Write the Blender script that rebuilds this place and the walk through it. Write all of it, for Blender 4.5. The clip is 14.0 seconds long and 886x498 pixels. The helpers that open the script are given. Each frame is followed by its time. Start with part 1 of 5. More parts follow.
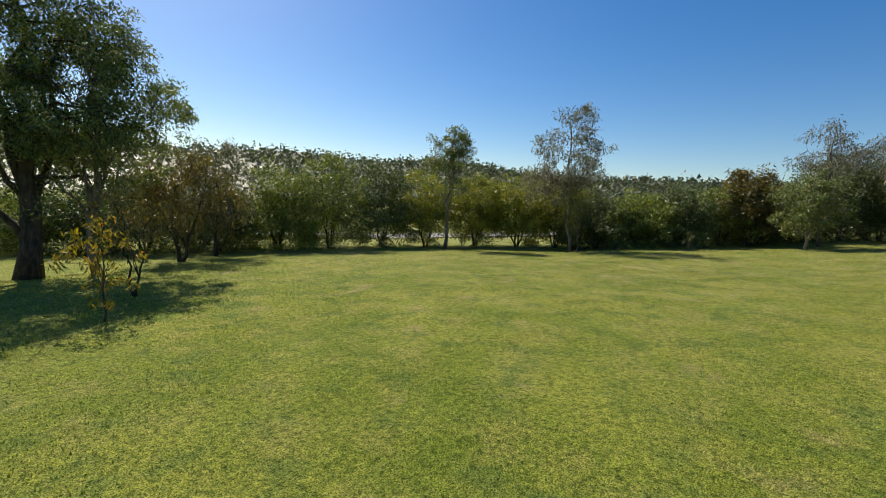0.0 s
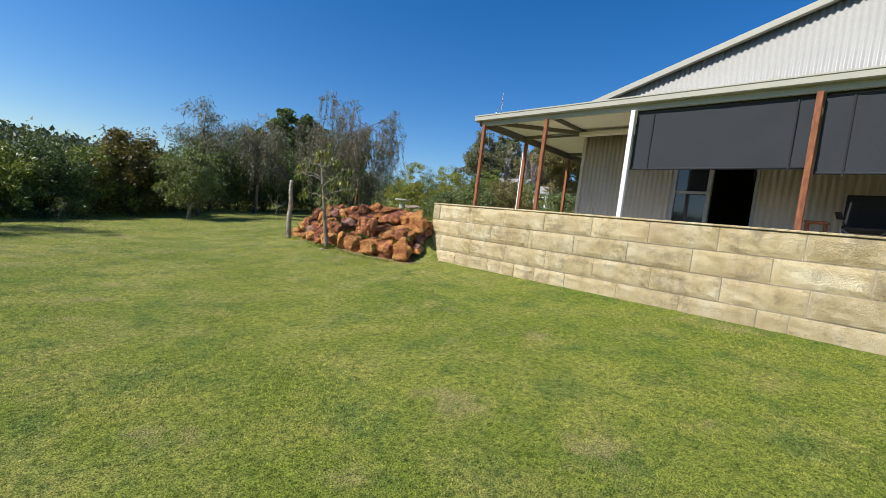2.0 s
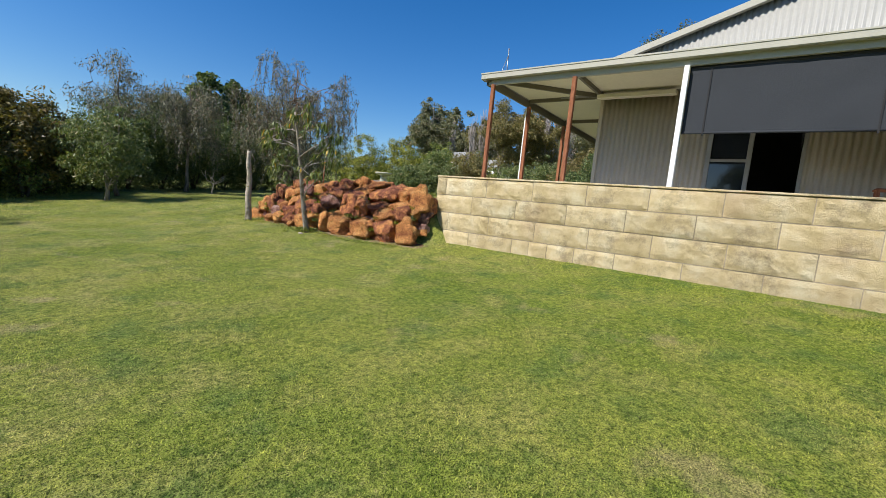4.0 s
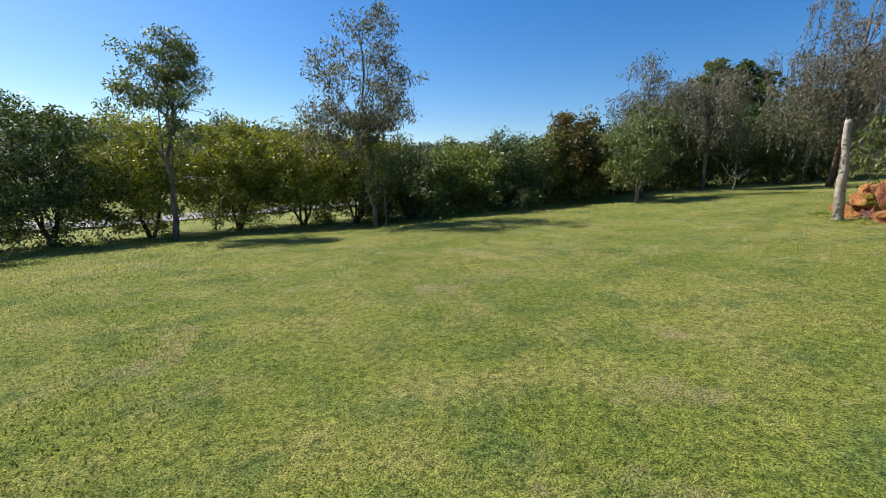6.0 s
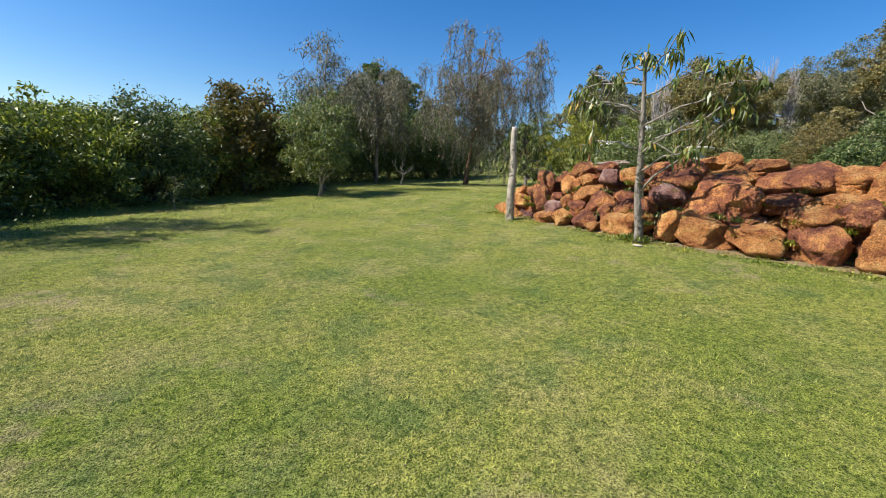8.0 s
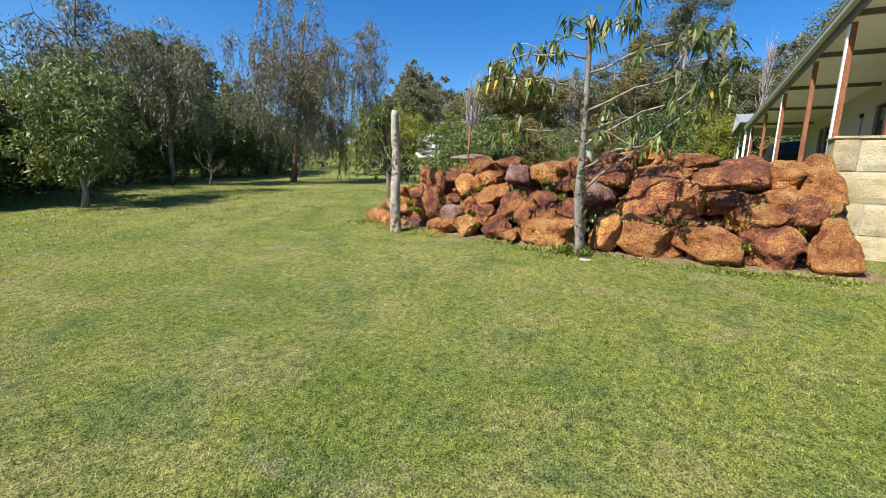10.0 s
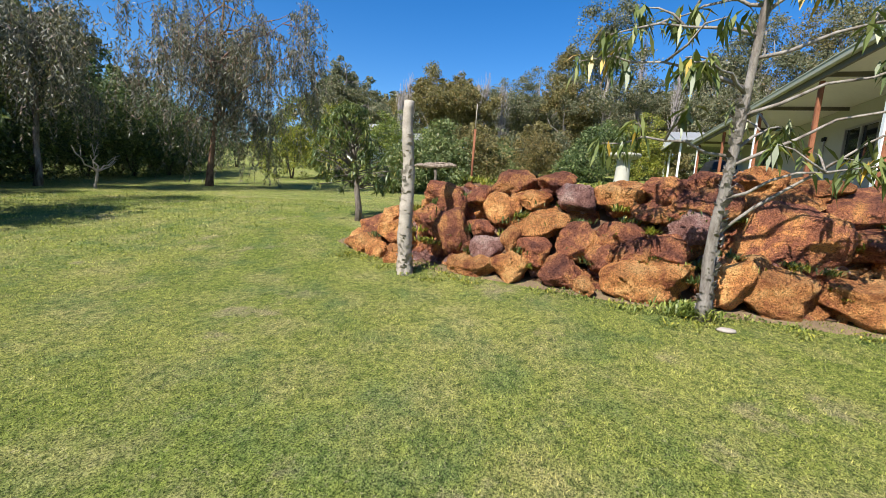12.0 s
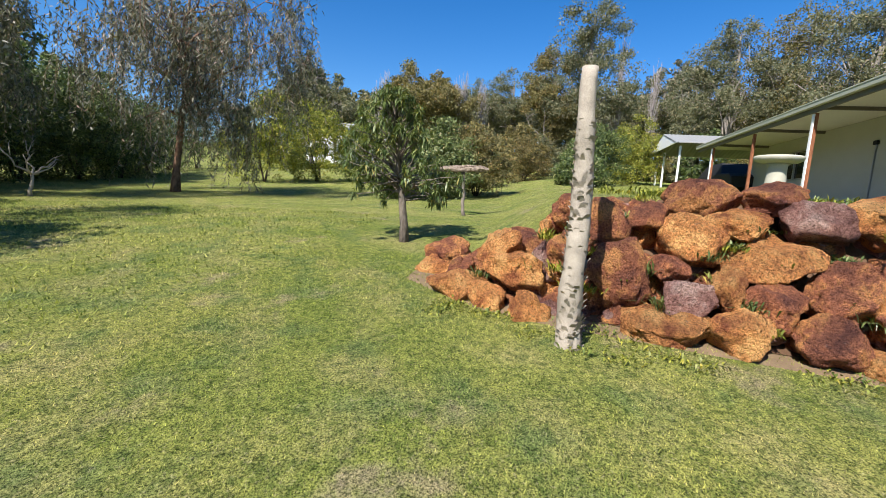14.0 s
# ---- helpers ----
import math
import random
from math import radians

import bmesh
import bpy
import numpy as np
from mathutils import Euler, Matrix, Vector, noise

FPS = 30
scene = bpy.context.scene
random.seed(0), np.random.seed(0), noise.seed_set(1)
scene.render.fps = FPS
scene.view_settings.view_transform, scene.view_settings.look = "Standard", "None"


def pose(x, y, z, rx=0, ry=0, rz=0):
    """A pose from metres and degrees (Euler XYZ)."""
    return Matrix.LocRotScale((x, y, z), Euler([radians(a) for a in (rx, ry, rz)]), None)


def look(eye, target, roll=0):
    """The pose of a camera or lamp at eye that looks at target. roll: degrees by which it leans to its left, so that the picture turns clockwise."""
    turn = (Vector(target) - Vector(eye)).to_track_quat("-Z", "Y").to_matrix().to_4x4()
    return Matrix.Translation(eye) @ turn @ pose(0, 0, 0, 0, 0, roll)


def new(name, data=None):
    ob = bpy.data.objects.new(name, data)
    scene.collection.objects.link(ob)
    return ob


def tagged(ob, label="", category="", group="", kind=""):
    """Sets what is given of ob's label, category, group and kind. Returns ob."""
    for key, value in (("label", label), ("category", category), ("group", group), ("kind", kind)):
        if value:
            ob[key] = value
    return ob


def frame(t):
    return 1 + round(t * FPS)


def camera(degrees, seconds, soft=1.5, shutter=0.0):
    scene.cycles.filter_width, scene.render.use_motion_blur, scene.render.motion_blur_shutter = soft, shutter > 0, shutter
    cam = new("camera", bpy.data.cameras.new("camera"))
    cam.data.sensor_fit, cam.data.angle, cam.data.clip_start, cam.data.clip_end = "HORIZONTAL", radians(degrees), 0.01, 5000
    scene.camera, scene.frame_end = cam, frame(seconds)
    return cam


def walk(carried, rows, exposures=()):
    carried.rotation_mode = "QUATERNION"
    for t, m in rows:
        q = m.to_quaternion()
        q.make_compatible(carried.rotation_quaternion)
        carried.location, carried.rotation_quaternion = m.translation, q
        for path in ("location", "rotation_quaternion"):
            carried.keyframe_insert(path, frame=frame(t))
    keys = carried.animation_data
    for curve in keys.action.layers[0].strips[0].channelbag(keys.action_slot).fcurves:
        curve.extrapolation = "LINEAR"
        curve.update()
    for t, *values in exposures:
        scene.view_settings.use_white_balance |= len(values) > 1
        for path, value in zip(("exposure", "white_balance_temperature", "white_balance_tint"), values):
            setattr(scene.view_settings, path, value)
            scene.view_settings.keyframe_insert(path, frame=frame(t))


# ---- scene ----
cam = camera(91.7, 14.0, soft=0.6)
PATH = [
    (0, (0.506, -0.412, 1.232), (-0.441, 1.336, 1.014), 3.2),
    (0.5, (0.368, 0.12, 1.221), (-0.254, 2.009, 1.01), 2.8),
    (1, (0.217, 0.557, 1.178), (0.107, 2.544, 0.981), 4.2),
    (1.5, (0.142, 1.014, 1.142), (0.867, 2.873, 0.999), 5.5),
    (2, (0.118, 1.467, 1.279), (1.516, 2.893, 1.158), 7.0),
    (2.1, (0.119, 1.557, 1.285), (1.629, 2.865, 1.185), 7.8),
    (2.2, (0.105, 1.637, 1.283), (1.717, 2.818, 1.194), 8.3),
    (4.3, (0.073, 4.094, 1.08), (1.643, 5.31, 0.843), 5.0),
    (4.4, (0.08, 4.192, 1.075), (1.566, 5.508, 0.824), 4.7),
    (4.5, (0.082, 4.307, 1.076), (1.475, 5.719, 0.823), 4.4),
    (5, (-0.03, 5.021, 1.057), (0.83, 6.8, 0.745), 4.3),
    (5.5, (-0.301, 5.73, 0.926), (-0.208, 7.7, 0.591), 1.2),
    (6, (-0.393, 6.388, 0.897), (-0.571, 8.353, 0.566), 0.8),
    (6.5, (-0.386, 7.012, 0.89), (-0.188, 8.971, 0.537), 2.7),
    (7, (-0.327, 7.664, 0.919), (0.061, 9.593, 0.559), 2.8),
    (7.5, (-0.223, 8.306, 0.926), (0.673, 10.063, 0.593), 4.3),
    (8, (-0.08, 8.957, 0.923), (1.108, 10.534, 0.601), 4.0),
    (8.2, (-0.039, 9.196, 0.972), (1.312, 10.638, 0.66), 4.7),
    (10.3, (0.930, 11.680, 0.976), (2.660, 12.634, 0.676), 2.6),
    (10.4, (0.99, 11.80, 0.983), (2.72, 12.755, 0.683), 2.5),
    (10.5, (1.045, 11.91, 0.995), (2.777, 12.864, 0.698), 2.6),
    (11, (1.332, 12.447, 1.035), (3.127, 13.281, 0.751), 3.3),
    (11.5, (1.689, 12.956, 1.075), (3.56, 13.604, 0.795), 3.5),
    (12, (1.998, 13.498, 1.103), (3.884, 14.113, 0.845), 4.2),
    (12.5, (2.273, 14.049, 1.117), (4.194, 14.551, 0.878), 5.3),
    (13, (2.607, 14.632, 1.130), (4.517, 15.172, 0.886), 3.8),
    (13.5, (2.967, 15.167, 1.130), (4.869, 15.737, 0.889), 3.7),
    (14, (3.35, 15.641, 1.146), (5.284, 16.091, 0.908), 4.1),
]
walk(cam, [(t, look(eye, target, roll)) for t, eye, target, roll in PATH], [(0, 0.47, 7150, 10), (1.2, 0.5, 6700, 10), (2, 0.53, 6300, 10), (5, 0.57, 6400, 10), (7.5, 0.74, 6480, 10), (11, 0.85, 6250, 10), (14, 0.86, 6350, 11)])

# ---- world, sun, exposure ----
SUN_AZ, SUN_EL = radians(-69), radians(45)
world = bpy.data.worlds.new("sky")
scene.world = world
world.use_nodes = True
wn = world.node_tree.nodes
sky = wn.new("ShaderNodeTexSky")
sky.sky_type, sky.sun_disc = "NISHITA", False
sky.sun_elevation, sky.sun_rotation = SUN_EL, SUN_AZ
sky.air_density, sky.dust_density, sky.ozone_density = 1.0, 0.5, 3.2
wn["Background"].inputs["Strength"].default_value = 0.093
deep = wn.new("ShaderNodeHueSaturation")
deep.inputs["Saturation"].default_value = 1.38
deep.inputs["Hue"].default_value = 0.506
world.node_tree.links.new(sky.outputs[0], deep.inputs["Color"])
world.node_tree.links.new(deep.outputs[0], wn["Background"].inputs["Color"])
sun_data = bpy.data.lights.new("sun", "SUN")
sun_data.energy, sun_data.angle, sun_data.color = 5.0, radians(0.5), (1.0, 0.95, 0.86)
sun = new("sun", sun_data)
to_sun = Vector((math.sin(SUN_AZ) * math.cos(SUN_EL), math.cos(SUN_AZ) * math.cos(SUN_EL), math.sin(SUN_EL)))
sun.matrix_world = look(to_sun * 50, (0, 0, 0))

# ---- materials ----


class Nodes:
    """Short-hand for building a node material."""

    def __init__(self, name):
        self.mat = bpy.data.materials.new(name)
        self.mat.use_nodes = True
        self.tree = self.mat.node_tree
        self.bsdf = self.tree.nodes["Principled BSDF"]
        self.out = self.tree.nodes["Material Output"]
        self.geo = self.tree.nodes.new("ShaderNodeNewGeometry")

    def add(self, kind, **inputs):
        n = self.tree.nodes.new(kind)
        for k, v in inputs.items():
            self.put(n.inputs[k.replace("_", " ")], v)
        return n

    def put(self, socket, v):
        if isinstance(v, bpy.types.NodeSocket):
            self.tree.links.new(v, socket)
        else:
            socket.default_value = v

    def noise(self, scale, detail=4, rough=0.55, vec=None):
        n = self.add("ShaderNodeTexNoise", Scale=scale, Detail=detail, Roughness=rough)
        self.put(n.inputs["Vector"], vec or self.geo.outputs["Position"])
        return n.outputs["Fac"]

    def ramp(self, fac, *stops):
        n = self.add("ShaderNodeValToRGB", Fac=fac)
        e = n.color_ramp.elements
        while len(e) < len(stops):
            e.new(0.5)
        for el, (p, c) in zip(e, stops):
            el.position = p
            el.color = (*c, 1) if len(c) == 3 else c
        return n.outputs["Color"]

    def mix(self, fac, a, b, mode="MIX"):
        n = self.tree.nodes.new("ShaderNodeMix")
        n.data_type, n.blend_type = "RGBA", mode
        for s, v in ((n.inputs[0], fac), (n.inputs[6], a), (n.inputs[7], b)):
            if isinstance(v, tuple) and len(v) == 3:
                v = (*v, 1)
            self.put(s, v)
        return n.outputs[2]

    def math(self, op, a, b=0.0):
        n = self.tree.nodes.new("ShaderNodeMath")
        n.operation = op
        self.put(n.inputs[0], a)
        self.put(n.inputs[1], b)
        return n.outputs[0]

    def bump(self, height, strength=0.4, dist=0.02):
        n = self.add("ShaderNodeBump", Height=height, Strength=strength, Distance=dist)
        self.put(self.bsdf.inputs["Normal"], n.outputs[0])

    def done(self, color, rough=0.8, metal=0.0, spec=0.3):
        b = self.bsdf
        if isinstance(color, tuple) and len(color) == 3:
            color = (*color, 1)
        self.put(b.inputs["Base Color"], color)
        self.put(b.inputs["Roughness"], rough)
        self.put(b.inputs["Metallic"], metal)
        self.put(b.inputs["Specular IOR Level"], spec)
        return self.mat


def leaf_mat(name, dark, mid, light, odd=None, rough=0.5, through_light=0.22):
    m = Nodes(name)
    rnd = m.geo.outputs["Random Per Island"]
    stops = [(0.0, dark), (0.5, mid), (0.93 if odd else 1.0, light)]
    if odd:
        stops.append((0.97, odd))
    c = m.ramp(rnd, *stops)
    c = m.mix(m.noise(0.9, 2), c, m.mix(1.0, c, (1.25, 1.2, 0.9), "MULTIPLY"))
    m.done(c, rough, 0, 0.35)
    tr = m.add("ShaderNodeBsdfTranslucent", Color=m.mix(1.0, c, (1.3, 1.4, 0.5), "MULTIPLY"))
    mx = m.add("ShaderNodeMixShader", Fac=through_light)
    m.put(mx.inputs[1], m.bsdf.outputs[0])
    m.put(mx.inputs[2], tr.outputs[0])
    m.put(m.out.inputs["Surface"], mx.outputs[0])
    return m.mat


def grass_colour(m):
    """Lawn colours by place: green and straw areas, clover, dry blades, bare spots."""
    big = m.noise(0.5, 4, 0.6)
    c = m.ramp(big, (0.36, (0.200, 0.258, 0.036)), (0.62, (0.305, 0.330, 0.060)))
    straw = m.ramp(m.noise(1.5, 5, 0.65), (0.47, (0, 0, 0)), (0.70, (1, 1, 1)))
    c = m.mix(m.math("MULTIPLY", straw, 0.52), c, (0.43, 0.375, 0.13))
    clover = m.ramp(m.noise(1.9, 5, 0.62), (0.51, (0, 0, 0)), (0.66, (1, 1, 1)))
    c = m.mix(m.math("MULTIPLY", clover, 0.72), c, (0.135, 0.205, 0.045))
    tufts = m.ramp(m.noise(19, 4, 0.65), (0.36, (0.50, 0.59, 0.50)), (0.5, (1, 1, 1)), (0.66, (1.34, 1.28, 1.28)))
    c = m.mix(1.0, c, tufts, "MULTIPLY")
    dry = m.ramp(m.noise(46, 3, 0.7), (0.57, (0, 0, 0)), (0.68, (1, 1, 1)))
    c = m.mix(m.math("MULTIPLY", dry, 0.4), c, (0.48, 0.42, 0.20))
    spots = m.math("ADD", m.math("MULTIPLY", m.noise(1.15, 2, 0.5), 0.7), m.math("MULTIPLY", m.noise(7, 4, 0.7), 0.3))
    bare = m.ramp(spots, (0.595, (0, 0, 0)), (0.68, (1, 1, 1)))
    c = m.mix(m.math("MULTIPLY", bare, 0.55), c, (0.44, 0.35, 0.17))
    # bluer as y grows: a white balance drift put into the lawn's colour
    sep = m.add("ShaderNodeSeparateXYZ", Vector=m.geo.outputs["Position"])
    cool_shift = m.ramp(m.math("MULTIPLY", sep.outputs[1], 0.05), (0.15, (0, 0, 0)), (0.7, (1, 1, 1)))
    return m.mix(cool_shift, c, m.mix(1.0, c, (1.08, 1.0, 1.5), "MULTIPLY"))


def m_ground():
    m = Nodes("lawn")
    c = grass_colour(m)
    # fine dark flecks put the shade between grass blades into the colour
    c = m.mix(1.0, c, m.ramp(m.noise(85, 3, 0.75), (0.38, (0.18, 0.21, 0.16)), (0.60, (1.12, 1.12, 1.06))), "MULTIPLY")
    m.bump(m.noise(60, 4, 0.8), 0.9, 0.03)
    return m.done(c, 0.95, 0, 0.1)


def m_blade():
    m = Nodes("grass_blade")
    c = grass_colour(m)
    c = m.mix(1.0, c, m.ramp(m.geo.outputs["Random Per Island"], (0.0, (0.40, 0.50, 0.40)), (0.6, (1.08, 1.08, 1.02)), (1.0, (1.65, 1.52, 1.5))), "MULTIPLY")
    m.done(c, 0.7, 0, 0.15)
    tr = m.add("ShaderNodeBsdfTranslucent", Color=m.mix(1.0, c, (1.12, 1.2, 0.75), "MULTIPLY"))
    mx = m.add("ShaderNodeMixShader", Fac=0.42)
    m.put(mx.inputs[1], m.bsdf.outputs[0])
    m.put(mx.inputs[2], tr.outputs[0])
    m.put(m.out.inputs["Surface"], mx.outputs[0])
    return m.mat


def m_rock(name, a, b, c3):
    m = Nodes(name)
    info = m.add("ShaderNodeObjectInfo")
    big = m.noise(4.2, 7, 0.7)
    c = m.ramp(big, (0.36, a), (0.5, b), (0.6, c3))
    pits = m.ramp(m.noise(55, 6, 0.8), (0.36, (0.38, 0.32, 0.31)), (0.48, (1.08, 1.08, 1.1)), (0.66, (1.5, 1.5, 1.5)))
    c = m.mix(1.0, c, pits, "MULTIPLY")
    lichen = m.ramp(m.noise(9, 5, 0.75), (0.66, (0, 0, 0)), (0.72, (1, 1, 1)))
    c = m.mix(m.math("MULTIPLY", lichen, 0.45), c, (0.36, 0.30, 0.27))
    tone = m.ramp(info.outputs["Random"], (0, (0.85, 0.84, 0.86)), (1, (1.3, 1.26, 1.2)))
    c = m.mix(1.0, c, tone, "MULTIPLY")
    m.bump(m.math("ADD", m.math("MULTIPLY", m.noise(42, 5, 0.7), 1.1), m.math("MULTIPLY", m.noise(13, 6, 0.75), 1.6)), 1.0, 0.14)
    return m.done(c, 0.92, 0, 0.2)


def m_limestone():
    m = Nodes("limestone")
    info = m.add("ShaderNodeObjectInfo")
    c = m.ramp(m.noise(2.3, 5, 0.6), (0.3, (0.45, 0.35, 0.18)), (0.5, (0.59, 0.48, 0.29)), (0.68, (0.68, 0.60, 0.42)))
    grime = m.ramp(m.noise(1.6, 8, 0.8), (0.52, (0, 0, 0)), (0.64, (1, 1, 1)))
    c = m.mix(m.math("MULTIPLY", grime, 0.62), c, (0.22, 0.175, 0.12))
    pink = m.ramp(m.noise(0.9, 3, 0.5), (0.55, (0, 0, 0)), (0.75, (1, 1, 1)))
    c = m.mix(m.math("MULTIPLY", pink, 0.35), c, (0.44, 0.31, 0.21))
    c = m.mix(1.0, c, m.ramp(info.outputs["Random"], (0, (0.84, 0.83, 0.80)), (1, (1.08, 1.07, 1.05))), "MULTIPLY")
    m.bump(m.math("ADD", m.noise(14, 7, 0.75), m.noise(60, 3, 0.7)), 1.0, 0.036)
    return m.done(c, 0.95, 0, 0.15)


def m_bark(name, dark, light, scale=9):
    m = Nodes(name)
    mp = m.add("ShaderNodeMapping", Vector=m.geo.outputs["Position"])
    mp.inputs["Scale"].default_value = (1, 1, 0.3)
    n = m.noise(scale, 6, 0.7, mp.outputs[0])
    c = m.ramp(n, (0.35, dark), (0.62, light))
    m.bump(m.noise(scale * 2.5, 5, 0.75, mp.outputs[0]), 0.9, 0.02)
    return m.done(c, 0.92, 0, 0.15)


def m_plain(name, color, rough=0.6, metal=0.0, var=0.18, scale=3.0, spec=0.3, bump=0.0):
    m = Nodes(name)
    lo = tuple(v * (1 - var) for v in color)
    hi = tuple(min(1, v * (1 + var)) for v in color)
    c = m.mix(0.5, m.ramp(m.noise(scale, 4, 0.6), (0.3, lo), (0.7, hi)), m.ramp(m.noise(scale * 14, 3, 0.6), (0.3, lo), (0.7, hi)))
    if bump:
        m.bump(m.noise(scale * 10, 4, 0.7), bump, 0.01)
    return m.done(c, rough, metal, spec)


def m_glass():
    m = Nodes("dark_glass")
    return m.done((0.015, 0.018, 0.022), 0.04, 0, 0.7)


